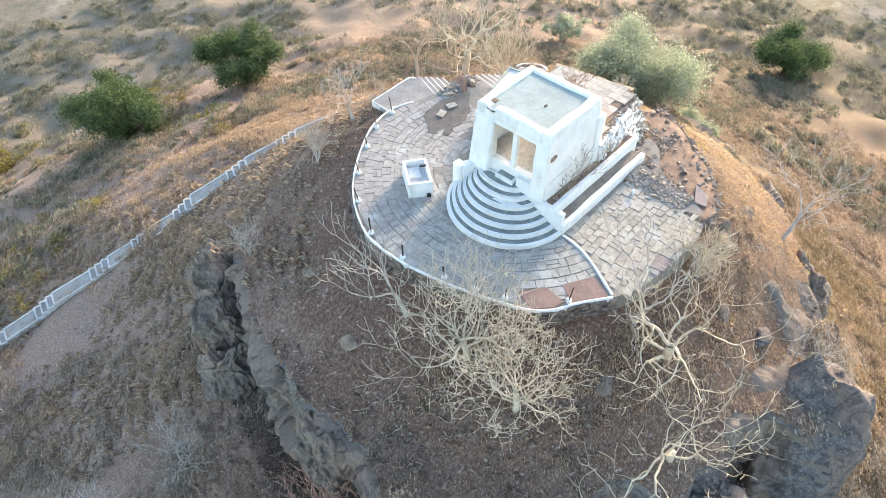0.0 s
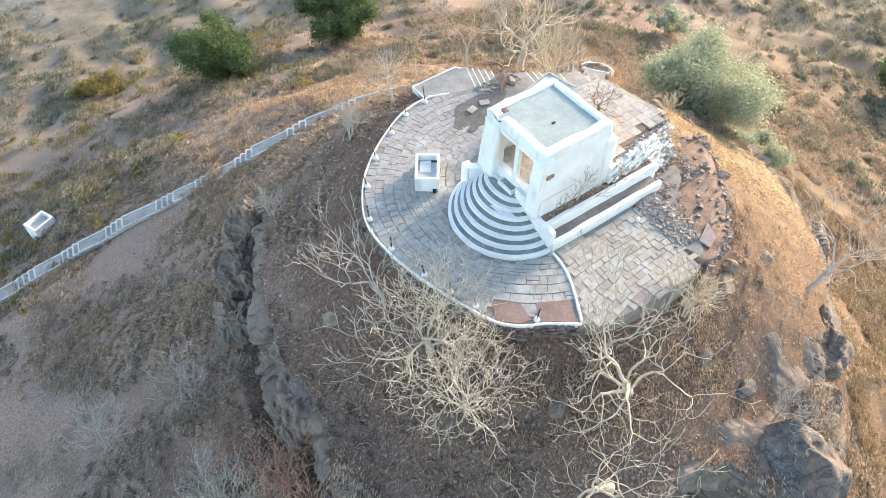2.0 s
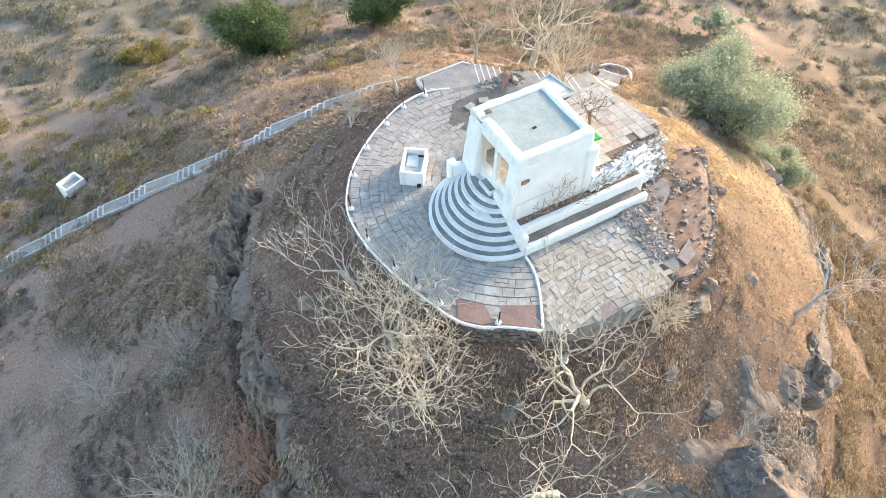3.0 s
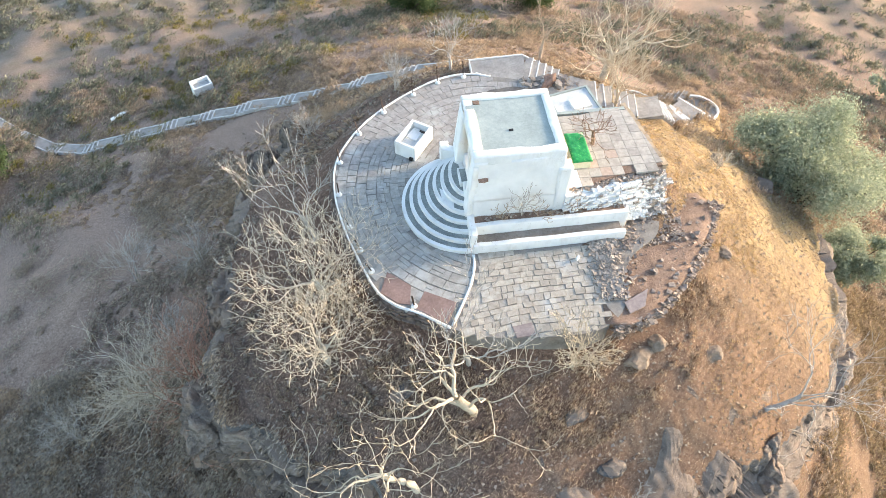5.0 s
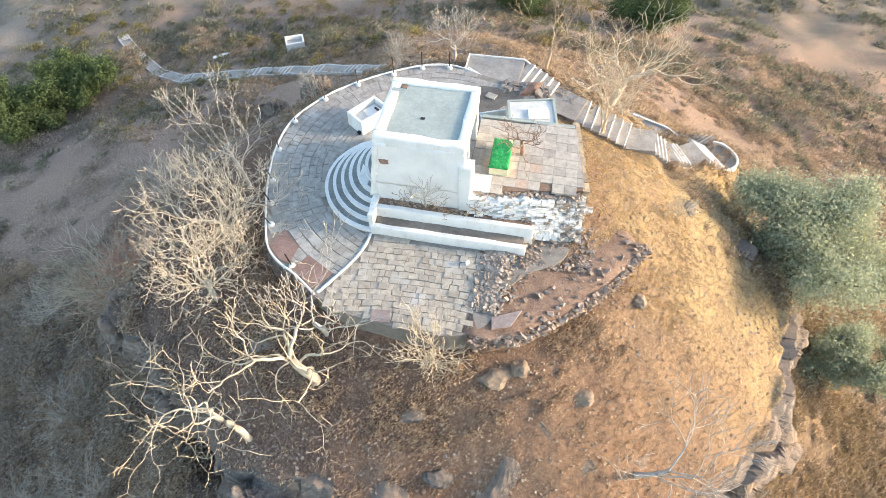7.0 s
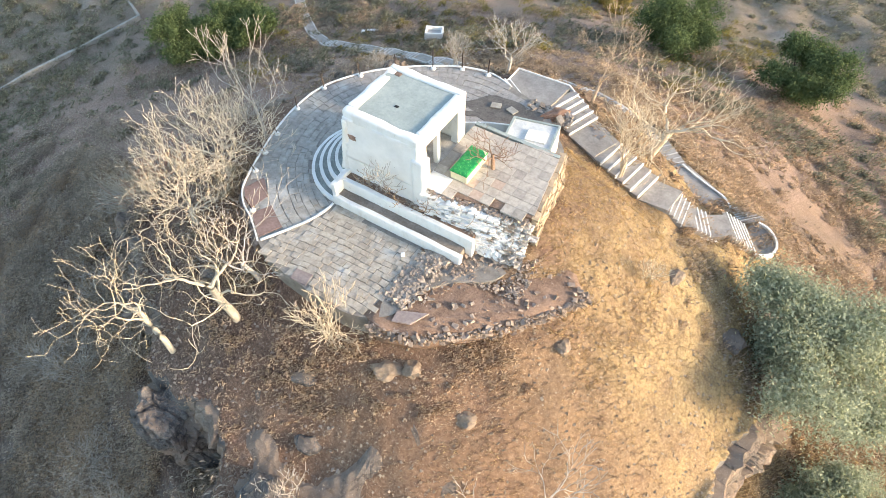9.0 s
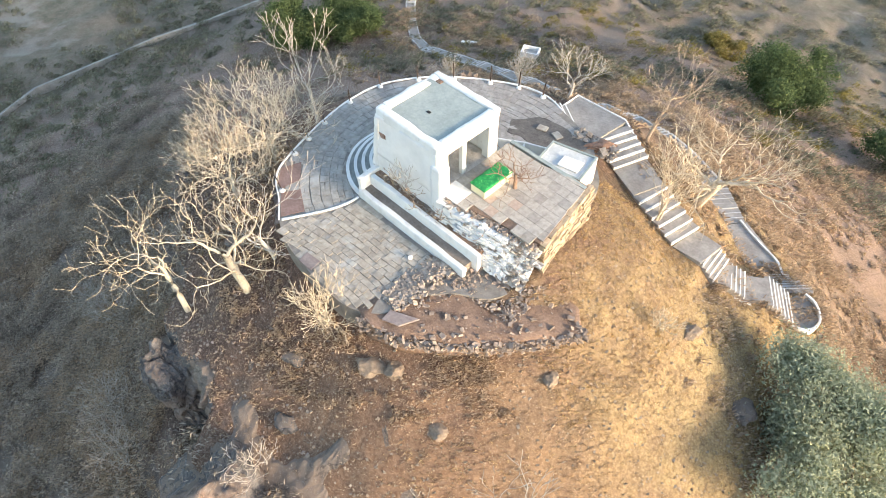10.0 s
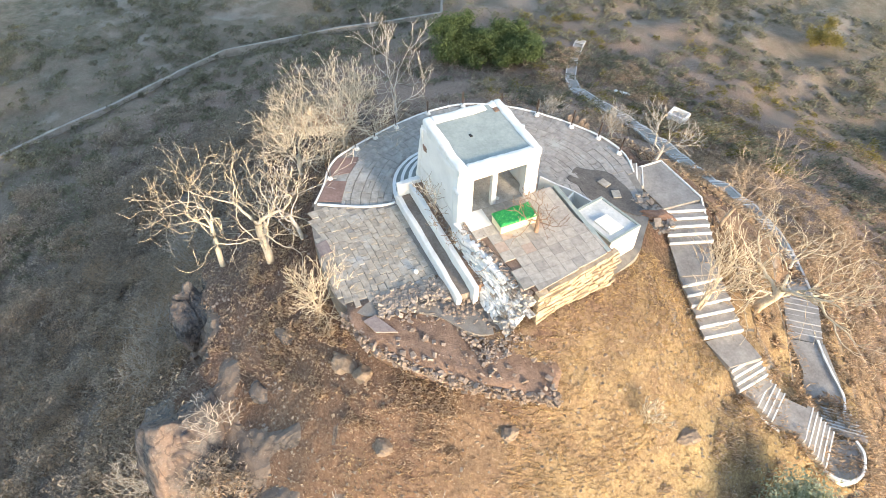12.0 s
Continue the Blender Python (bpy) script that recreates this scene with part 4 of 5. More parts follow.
# ---------------------------------------------------------------- paths and stairs
def path_frame(line):
    out = []
    for i, p in enumerate(line):
        d = (line[min(i + 1, len(line) - 1)] - line[max(i - 1, 0)]).to_2d().normalized()
        out.append((p, Vector((d.x, d.y, 0)), Vector((-d.y, d.x, 0))))
    return out


def along_line(nodes, step):
    """Points at even steps along straight legs between nodes."""
    out = []
    for a, b in zip(nodes, nodes[1:]):
        a, b = Vector(a), Vector(b)
        n = max(1, round((b - a).to_2d().length / step))
        out += [a + (b - a) * (k / n) for k in range(n)]
    return out + [Vector(nodes[-1])]


def flight(owner, a, b, half_a, half_b, steps, material=None, edge=None):
    """A flight from a down to b: treads with white front edges."""
    a, b = Vector(a), Vector(b)
    d = (b - a).to_2d().normalized()
    d = Vector((d.x, d.y, 0))
    s = Vector((-d.y, d.x, 0))
    run, drop = (b - a).to_2d().length / steps, (a.z - b.z) / steps
    for k in range(steps):
        h = half_a + (half_b - half_a) * (k + 0.5) / steps
        z = a.z - drop * k
        p = Vector((a.x, a.y, 0)) + d * run * k
        q = p + d * run
        bm = bmesh.new()
        add_prism(bm, [tuple((c)[:2]) for c in (p - s * h, q - s * h, q + s * h, p + s * h)], z - 0.9, z)
        step = part("step", rough_up(bm, 0.03, 1.3, k), material or PATH_STONE, owner)
        bm = bmesh.new()
        add_prism(bm, [tuple((c)[:2]) for c in (q - d * 0.04 - s * h * 1.02, q + d * 0.03 - s * h * 1.02, q + d * 0.03 + s * h * 1.02, q - d * 0.04 + s * h * 1.02)], z - abs(drop) - 0.02, z + 0.012)
        part("nosing", rough_up(bm, 0.02, 1.5, k), edge or WHITE, step, "whitewashed step front")


def landing(owner, ring, z, name="landing"):
    bm = bmesh.new()
    add_prism(bm, ring, z - 1.0, z)
    part(name, rough_up(bm, 0.02, 1.5), PATH_STONE, owner)


top_stair = thing("garden_stair", "winding masonry stair with white-painted step fronts", "stairs")
landing(top_stair, ((-0.1, 9.75), (3.35, 9.9), (3.6, 12.35), (0.05, 12.15)), -0.9)
bm = bmesh.new()
add_strip(bm, [Vector((0.0, 9.9, -0.85)), Vector((0.05, 12.15, -0.85)), Vector((3.5, 12.35, -0.9)), Vector((5.9, 11.5, -1.85))], 0.045, -0.3, 0.06, 0.4)
part("side_kerb", bm, WHITE, top_stair, "thin whitewashed kerb")
flight(top_stair, (0.3, 9.3, -0.25), (0.9, 10.2, -0.85), 0.8, 0.8, 3)
flight(top_stair, (3.4, 11.15, -1.05), (5.5, 10.4, -1.8), 1.2, 1.2, 5)
landing(top_stair, ((5.1, 9.3), (7.1, 8.4), (7.8, 10.4), (5.9, 11.45)), -1.88)
flight(top_stair, (7.3, 9.45, -1.95), (10.5, 8.85, -3.0), 1.1, 1.05, 6)
landing(top_stair, ((10.4, 7.85), (12.1, 7.95), (12.3, 9.8), (10.6, 9.85)), -3.1)
flight(top_stair, (11.9, 8.9, -3.2), (13.0, 9.0, -4.0), 0.9, 0.95, 4)
landing(top_stair, ((12.8, 8.05), (13.7, 8.5), (13.4, 9.95), (12.8, 9.9)), -4.1)
flight(top_stair, (13.3, 9.25, -4.2), (14.3, 9.8, -4.85), 0.9, 0.9, 4)
landing(top_stair, ((14.7, 9.0), (15.8, 9.95), (15.0, 11.3), (13.8, 10.5)), -4.95)
flight(top_stair, (15.3, 10.6, -5.05), (16.75, 11.6, -6.5), 1.0, 1.1, 6)
tip = [(16.5, 12.9), (16.3, 11.6), (17.0, 10.7), (17.8, 10.9), (18.35, 11.5), (18.3, 12.4), (17.6, 13.2), (16.9, 13.4)]
landing(top_stair, [tuple(p[:2]) for p in curve_through(tip, 4, True)], -6.75)
bm = bmesh.new()
add_strip(bm, [p + Vector((0, 0, -6.75)) for p in curve_through(((16.9, 13.4), (17.6, 13.2), (18.3, 12.4), (18.35, 11.5), (17.8, 10.9), (17.0, 10.7)), 5)], 0.07, -0.6, 0.2, 0.3)
part("landing_parapet", bm, WHITE, top_stair, "low whitewashed parapet")
bm = bmesh.new()
add_strip(bm, along_line([(17.0, 10.65, -6.4), (15.1, 9.2, -5.3), (13.0, 8.1, -4.5)], 0.6), 0.1, -0.7, 0.12, 0.5)
part("side_wall", bm, WHITE, top_stair, "whitewashed side wall")
flight(top_stair, (16.4, 13.3, -6.9), (14.6, 15.0, -8.6), 1.15, 1.1, 7, PATH_STONE, PATH_EDGE)
landing(top_stair, ((13.7, 14.2), (15.2, 15.6), (13.6, 17.0), (11.2, 18.2), (10.0, 16.6), (12.0, 15.7)), -8.62)
bm = bmesh.new()
add_strip(bm, curve_through(((15.3, 15.4), (14.4, 16.4), (13.2, 16.9), (12.0, 17.4), (10.8, 18.0)), 5), 0.08, -9.2, -8.5, 0.4)
part("slab_kerb", bm, WHITE, top_stair, "whitewashed kerb")
flight(top_stair, (10.5, 17.4, -8.65), (7.6, 19.8, -8.75), 1.0, 1.05, 8, PATH_STONE, PATH_EDGE)

west_path = thing("hill_path", "long stone path of slabs and short step flights", "path")
NODES = [(7.6, 19.9), (5.4, 21.2), (2.4, 23.0), (-1.3, 25.2), (-5.4, 27.0), (-10.4, 29.4), (-15.6, 31.4), (-20.4, 32.8), (-26.2, 34.1), (-32.3, 34.7), (-38.4, 35.0), (-42.0, 36.7), (-46.5, 40.0), (-51.0, 43.8), (-55.6, 48.9)]
line = []
for p in along_line([(x, y, 0.0) for x, y in NODES], 0.55):
    line.append(Vector((p.x, p.y, hill(p.x, p.y, False) + 0.18)))
for _ in range(10):
    line = [line[0]] + [(a + b + c) / 3 for a, b, c in zip(line, line[1:], line[2:])] + [line[-1]]
frames = path_frame(line)
i, rp = 0, random.Random(3)


def path_piece(name, i, j, za, zb, label=""):
    """A stretch of path between two cross lines, from height za to zb, with pale edges."""
    (p, d, s), (q, d2, s2) = frames[i], frames[j]
    h = 0.66
    bm = bmesh.new()
    tops = [za, zb, zb, za]
    add_prism(bm, [tuple(c[:2]) for c in (p - s * h, q - s2 * h, q + s2 * h, p + s * h)], [z - 1.0 for z in tops], tops)
    ob = part(name, rough_up(bm, 0.03, 0.9, i), PATH_STONE, west_path, label)
    for side in (-h, h):
        bm = bmesh.new()
        add_strip(bm, [Vector((*(p + s * side)[:2], za)), Vector((*(q + s2 * side)[:2], zb))], 0.075, -0.4, 0.05, 0.3, i)
        part("edging", bm, PATH_EDGE, ob, "pale edging")
    bm = bmesh.new()
    add_strip(bm, [Vector((*(q - s2 * h)[:2], zb)), Vector((*(q + s2 * h)[:2], zb))], 0.07, -0.4, 0.04, 0.3, i)
    part("step_edge", bm, PATH_EDGE, ob, "pale step edge")
    return ob


while i < len(frames) - 9:
    long = rp.choice((4, 5, 5, 6)) if line[i].x > -39 else 9
    steps = min(i + long + 3, len(frames) - 1)
    z, drop = line[i].z, line[steps].z - line[i].z
    path_piece("path_slab", i, i + long, z, z + drop * 0.5)
    for k in range(3):
        level = z + drop * (0.5 + 0.5 * (k + 0.7) / 3.2)
        path_piece("path_step", i + long + k, i + long + k + 1, level, level)
    i += long + 3

# ---------------------------------------------------------------- far things on the hillside
hut = thing("roofless_box", "small whitewashed roofless masonry box on the slope", "water box", (-25.4, 40.8, hill(-25.4, 40.8)), 25)
for a, b, c, d in ((-1.1, 1.1, -0.85, -0.65), (-1.1, 1.1, 0.65, 0.85), (-1.1, -0.9, -0.65, 0.65), (0.9, 1.1, -0.65, 0.65)):
    part("wall", rough_up(box(a, b, c, d, -0.6, 1.35, 0.03), 0.03, 2), WHITE_WORN, hut)
part("floor", box(-0.95, 0.95, -0.7, 0.7, -0.3, 0.9), CEMENT_WET, hut)
scrap = tagged(part("white_marker", rough_up(cut(box(-1.1, 1.1, -0.28, 0.28, -0.2, 0.5, 0.1), 0.4), 0.15, 1.2), WHITE_WORN), "low whitewashed stone block on the slope", "stone block")
scrap.matrix_basis = pose(-35.6, 40.6, hill(-35.6, 40.6), 0, 0, 40)

boundary = thing("boundary_wall", "long pale stone boundary wall across the plain", "wall", kind="structure")
WALL_NODES = [(-58, -48), (-62.1, -36), (-64.8, -29.8), (-68.2, -21), (-74.6, -11.5), (-78.1, -3.7), (-77.2, 6), (-76.3, 14.6), (-74, 22.5), (-72.5, 31.4), (-79.2, 34.5), (-90, 37)]
pts = along_line([(x, y, 0.0) for x, y in WALL_NODES], 1.2)
for a in range(0, len(pts) - 1, 8):
    seg = [Vector((p.x, p.y, hill(p.x, p.y, False))) for p in pts[a:a + 9]]
    if len(seg) > 1:
        bm = bmesh.new()
        add_strip(bm, seg, 0.2, -0.8, 0.65, 0.5, a)
        part("wall_stretch", bm, PALE_WALL, boundary)

# ---------------------------------------------------------------- rocks
def rock_bmesh(sx, sy, sz, seed, detail=4, ledges=0.35, rough=0.28, boxy=2.0):
    """A weathered rock: a boxy ball pushed about by noise, with beds, cracks and flat breaks."""
    bm = bmesh.new()
    bmesh.ops.create_icosphere(bm, subdivisions=detail, radius=1.0)
    rs = random.Random(seed)
    planes = [(Vector([rs.uniform(-1, 1) for _ in range(3)]).normalized(), rs.uniform(0.66, 0.92)) for _ in range(9)]
    off = Vector((seed * 3.1, seed * 1.7, seed * 0.9))
    dip = rs.uniform(-0.25, 0.25), rs.uniform(-0.25, 0.25)
    for v in bm.verts:
        p = v.co.copy()
        p /= (abs(p.x) ** boxy + abs(p.y) ** boxy + abs(p.z) ** boxy) ** (1 / boxy)
        for n, h in planes:
            over = p.dot(n) - h
            if over > 0:
                p -= n * over * 0.85
        p *= 1 + rough * noise.noise(p * 1.3 + off) + rough * 0.5 * noise.noise(p * 3.1 + off) + rough * 0.25 * noise.noise(p * 7.5 + off)
        w = Vector((p.x * sx, p.y * sy, p.z * sz))
        bed = (w.z + dip[0] * w.x + dip[1] * w.y) * 1.3 + 1.6 * noise.noise(w * 0.6 + off)
        layer = noise.cell(Vector((0.5, 0.5, math.floor(bed) + seed + 0.5)))
        groove = smooth01(0.0, 0.16, min(bed - math.floor(bed), math.ceil(bed) - bed))
        cells = noise.voronoi(Vector((w.x * 0.55, w.y * 0.55, w.z * 0.4)) + off)[0]
        crack = smooth01(0.0, 0.13, cells[1] - cells[0])
        k = 1 + ledges * (0.10 * layer - 0.03 * (1 - groove) - 0.14 * (1 - crack) + 0.06 * noise.noise(w * 2.2 + off))
        v.co = Vector((w.x * k, w.y * k, w.z * (1 - 0.12 * ledges * (1 - crack))))
    return bm


def outcrop(x, y, sx, sy, sz, seed, turn=0.0, top=0.5, detail=5, mat=None, label="dark weathered rock outcrop at the cliff edge"):
    """A rock whose top stands that far over, or under, the hilltop's own level."""
    ob = part("rock_outcrop", rock_bmesh(sx, sy, sz, seed, detail, 0.6, 0.3, 2.5), mat or ROCK)
    ob.matrix_basis = pose(x, y, top - sz * 0.92, 0, 0, turn)
    return tagged(ob, label, "rock", "cliff rocks")


def build_cliff():
    """The rock faces round the hilltop: one sheet of jointed, bedded rock from the edge down to the slope."""
    verts, faces = [], []
    cols, rows = 960, 46
    for i in range(cols + 1):
        a = 124 + 250 * i / cols
        fade = smooth01(124, 136, a) * (1 - smooth01(362, 374, a))
        e = cliff_edge(a)
        u = Vector((math.cos(radians(a)), math.sin(radians(a)), 0))
        bare = smooth01(258, 272, a) * (1 - smooth01(316, 332, a))
        wide = 1.5 + 3.0 * bare          # bare rock reaches further in on the south-east shoulder
        lip = e - wide
        foot = on_table(LOW_R, LOW, e + 2.0, a % 360) - 0.8
        brow = hill(u.x * (e - 0.15), u.y * (e - 0.15))
        arc = radians(a) * 17
        for k in range(rows + 1):
            v = k / rows
            if v < 0.26:               # the worn lip
                q = v / 0.26
                r = lip + wide * q
                z = hill(u.x * r, u.y * r) - 0.1 - 0.06 * (1 - q) + bare * (0.05 + 0.22 * smooth01(268, 276, a) * (1 - smooth01(292, 300, a)) + 0.3 * noise.noise(Vector((arc * 0.5, r * 0.9, 4.0))) - 0.35 * (1 - smooth01(0.0, 0.3, q)))
            else:
                q = (v - 0.26) / 0.74
                r, z = e + 0.35 + (0.9 + 1.5 * smooth01(262, 310, a)) * q + 0.5 * math.sin(q * 7 + 3 * noise.noise(u * 4)), brow - 0.12 + (foot - brow) * q ** 1.15
            w = Vector((arc * 0.62, r * 0.3, z * 0.95))
            cell = noise.voronoi(w * 0.62)[0]
            block = noise.cell(Vector(noise.voronoi(w * 0.62)[1][0]) * 7.3)
            joint = 1 - smooth01(0.0, 0.1, cell[1] - cell[0])
            bed = z * 1.5 + 0.9 * noise.noise(Vector((arc * 0.16, 0, z * 0.3))) + 0.05 * arc
            ledge = noise.cell(Vector((0.5, math.floor(arc * 0.12 + noise.noise(Vector((arc * 0.3, z, 0)))), math.floor(bed) + 0.5)))
            push = 0.75 * noise.noise(Vector((arc * 0.22, 3.0, z * 0.22))) + 0.42 * (block - 0.5) + 0.24 * (ledge - 0.5) - 0.32 * joint + 0.14 * noise.noise(Vector((arc * 1.6, r, z * 1.8)))
            grip = smooth01(0.17, 0.38, v) * fade
            r += (push + 0.15) * grip
            z += 0.25 * (block - 0.6) * smooth01(0.1, 0.26, v) * (1 - smooth01(0.3, 0.6, v)) * fade - 1.2 * (1 - fade) + 0.05 * noise.noise(Vector((arc * 2, r * 2, 5)))
            verts.append((u.x * r, u.y * r, z))
    for i in range(cols):
        for k in range(rows):
            b = i * (rows + 1) + k
            faces.append((b, b + 1, b + rows + 2, b + rows + 1))
    me = bpy.data.meshes.new("cliff_face")
    me.from_pydata(verts, [], faces)
    me.materials.append(ROCK_GREY)
    return tagged(new("cliff_face", me), "weathered grey rock face with joints and ledges round the hilltop", "cliff", kind="structure")


build_cliff()
# the largest heads of rock: place, half sizes, top and turn
HEADS = ((-11.9, 14.0, 1.7, 2.1, 3.4, -6.7, 42, ROCK_GREY), (-13.9, 11.2, 1.6, 1.9, 3.6, -6.8, 35, ROCK_GREY), (-15.4, 8.9, 1.5, 1.9, 3.6, -8.3, 25, ROCK_GREY), (-15.5, -0.4, 1.5, 2.0, 3.2, -5.2, 0, ROCK_GREY),
         (-16.3, -6.6, 1.9, 2.4, 3.0, -6.3, 20, ROCK_GREY), (-5.4, -15.2, 2.4, 1.8, 3.6, -6.2, 12, ROCK), (11.7, -12.9, 2.1, 1.5, 3.4, -6.8, 40, ROCK_GREY), (7.6, -15.6, 1.9, 1.5, 3.4, -6.9, 20, ROCK_GREY))
for n, (x, y, sx, sy, sz, top, turn, mat) in enumerate(HEADS):
    outcrop(x, y, sx, sy, sz, 80 + n, turn, top, 6, mat, "large weathered layered rock head above the slope")
bluff = part("rock_bluff", rock_bmesh(4.3, 3.0, 6.0, 96, 6, 0.22, 0.16, 2.3), ROCK, None, "", True)
bluff.matrix_basis = pose(2.9, -16.7, -10.3, 0, 0, 18)
tagged(bluff, "large smooth blue-grey bluff head above the slope", "rock", "cliff rocks")
# single boulders on the slopes
for n, (x, y, sx, sy, sz, turn, mat, label) in enumerate((
        (11.15, -3.8, 0.42, 0.52, 0.3, 20, BOULDER, "rounded brown boulder lying on the grass slope"), (18.1, 3.8, 0.8, 1.0, 0.6, 30, ROCK, "grey angular boulder beside the green tree"),
        (7.2, -6.0, 0.35, 0.6, 0.25, 10, BOULDER, "flat tan stone on the slope"), (8.4, -4.7, 0.5, 0.4, 0.25, 60, BOULDER, "flat tan stone on the slope"),
        (14.1, 3.8, 0.45, 0.7, 0.3, 0, BOULDER, "pale stone in the dry grass"), (4.9, -9.2, 0.9, 0.6, 0.4, 25, BOULDER, "broad tan stone below the court"),
        (5.9, -8.6, 0.6, 0.5, 0.4, 70, BOULDER, "broad tan stone below the court"), (-10.6, 5.8, 0.42, 0.42, 0.25, 0, BOULDER, "small pale boulder on bare soil"),
        (-11.6, 9.4, 0.3, 0.3, 0.22, 0, BOULDER, "small pale boulder on bare soil"), (1.5, -11.2, 0.7, 0.5, 0.4, 30, ROCK, "grey stone on the shaded slope"),
        (-12.3, 0.9, 0.5, 0.5, 0.3, 0, BOULDER, "small pale boulder on bare soil"), (3.0, -13.2, 0.8, 0.6, 0.4, 10, ROCK, "grey stone on the shaded slope"),
        (-6.2, -9.2, 0.9, 0.5, 0.4, 40, ROCK, "grey stone on the shaded slope"), (9.0, -8.9, 0.7, 0.5, 0.35, 40, BOULDER, "brown stone on the slope"))):
    ob = part("boulder", rock_bmesh(sx * 0.9, sy * 0.9, sz * 0.8, 60 + n, 3, 0.5, 0.3), mat)
    ob.matrix_basis = pose(x, y, hill(x, y) + sz * 0.05, 0, 0, turn)
    tagged(ob, label, "boulder", "boulders")


def small_stones(name, count, where, low, high, material, label, seed, lift=0.3):
    """Loose stones as one joined mesh; where(rnd) gives x, y, z."""
    rs = random.Random(seed)
    verts, faces = [], []
    cube = [(-1, -1, -1), (1, -1, -1), (1, 1, -1), (-1, 1, -1), (-1, -1, 1), (1, -1, 1), (1, 1, 1), (-1, 1, 1)]
    quads = [(0, 3, 2, 1), (4, 5, 6, 7), (0, 1, 5, 4), (1, 2, 6, 5), (2, 3, 7, 6), (3, 0, 4, 7)]
    for _ in range(count):
        x, y, z = where(rs)
        s = low + (high - low) * rs.random() ** 2.5
        m = Euler((rs.uniform(-0.5, 0.5), rs.uniform(-0.5, 0.5), rs.uniform(0, 6.3))).to_matrix()
        k = Vector((s, s * rs.uniform(0.45, 0.9), s * rs.uniform(0.2, 0.5)))
        b = len(verts)
        for c in cube:
            p = Vector([c[i] * k[i] * rs.uniform(0.4, 1.0) for i in range(3)])
            verts.append(tuple(m @ p + Vector((x, y, z + k.z * lift))))
        faces += [tuple(b + i for i in q) for q in quads]
    me = bpy.data.meshes.new(name)
    me.from_pydata(verts, [], faces)
    me.materials.append(material)
    return tagged(new(name, me), label, "stones", kind="stuff")


def on_ring(r0, r1, a0, a1, rough=True):
    def pick(rs):
        r, a = math.sqrt(rs.uniform(r0 * r0, r1 * r1)), radians(rs.uniform(a0, a1))
        x, y = r * math.cos(a), r * math.sin(a)
        return x, y, hill(x, y, rough)
    return pick


def in_box(x0, x1, y0, y1, z):
    def pick(rs):
        return rs.uniform(x0, x1), rs.uniform(y0, y1), z
    return pick


# the earth apron and rubble heap east of the court
apron = [(3.3, -3.7), (7.4, -2.2), (8.2, -0.9), (10.2, -0.9), (11.1, -1.6), (10.2, -3.1), (8.8, -5.0), (7.2, -6.6), (5.6, -7.9), (4.2, -8.5), (3.2, -8.3)]
bm = bmesh.new()
drop = [-0.05 - 0.07 * max(0.0, x - 4.5) for x, y in apron]
add_prism(bm, apron, [z - 1.2 for z in drop], drop)
bmesh.ops.triangulate(bm, faces=bm.faces)
bmesh.ops.subdivide_edges(bm, edges=bm.edges, cuts=4, use_grid_fill=True)
tagged(part("earth_apron", rough_up(bm, 0.12, 0.9), SOIL, None, "", True), "bare reddish earth apron at the broken terrace corner", "ground", kind="structure")
EDGE_LINE = curve_through(((3.6, -8.5), (5.6, -7.9), (7.2, -6.6), (8.8, -5.0), (10.2, -3.1), (11.1, -1.6)), 10)


def on_edge(rs):
    p = EDGE_LINE[rs.randrange(len(EDGE_LINE))]
    return p.x + rs.uniform(-0.15, 0.25), p.y + rs.uniform(-0.25, 0.15), -0.02 - 0.07 * max(0, p.x - 4.5) - rs.uniform(0, 0.6)


def heap(rs):
    y = -3.5 - 3.6 * rs.random() ** 1.3
    x = rs.gauss(4.25 + 0.12 * (y + 4), 0.38)
    return x, y, 0.0 + 0.15 * max(0, 1 - abs(x - 4.4)) * max(0.2, 1 - abs(y + 4.6) / 2.2)


def scree(rs):
    x = rs.uniform(5.2, 8.6)
    y = rs.uniform(-4.4, -1.6) + 0.15 * (x - 5)
    return x, y, 0.12 - 0.1 * max(0, x - 4.5) + 0.35 * smooth01(-3.2, -1.8, y)


small_stones("edge_stones", 1300, on_edge, 0.05, 0.16, SLAB_TAN, "row of rough stones edging the earth apron", 21)
def on_apron(rs):
    while True:
        x, y = rs.uniform(4.2, 10.9), rs.uniform(-8.2, -1.0)
        if inside(x, y, apron):
            return x, y, -0.05 - 0.07 * max(0.0, x - 4.5) + rs.uniform(-0.02, 0.04)


small_stones("apron_stones", 240, on_apron, 0.03, 0.2, SLAB_TAN, "flat broken slabs strewn over bare earth", 29, 0.5)
small_stones("rubble_heap", 1100, heap, 0.06, 0.17, RUBBLE, "heap of broken grey paving stones", 22)
small_stones("fallen_rubble", 900, scree, 0.04, 0.14, SLAB_TAN, "fallen rubble below the platform wall", 23)
small_stones("ledge_stones", 90, in_box(-1.8, 5.4, -2.6, -2.25, 1.12), 0.04, 0.14, RUBBLE, "small stones on the upper ledge", 24)
def on_batter(rs):
    u, v = rs.uniform(0.45, 1.02), rs.random()
    return 2.25 + 5.5 * u, -2.25 + 1.05 * u - v * (0.2 + 1.05 * u), (2.2 - 0.3 * u) * (1 - v) + 0.1


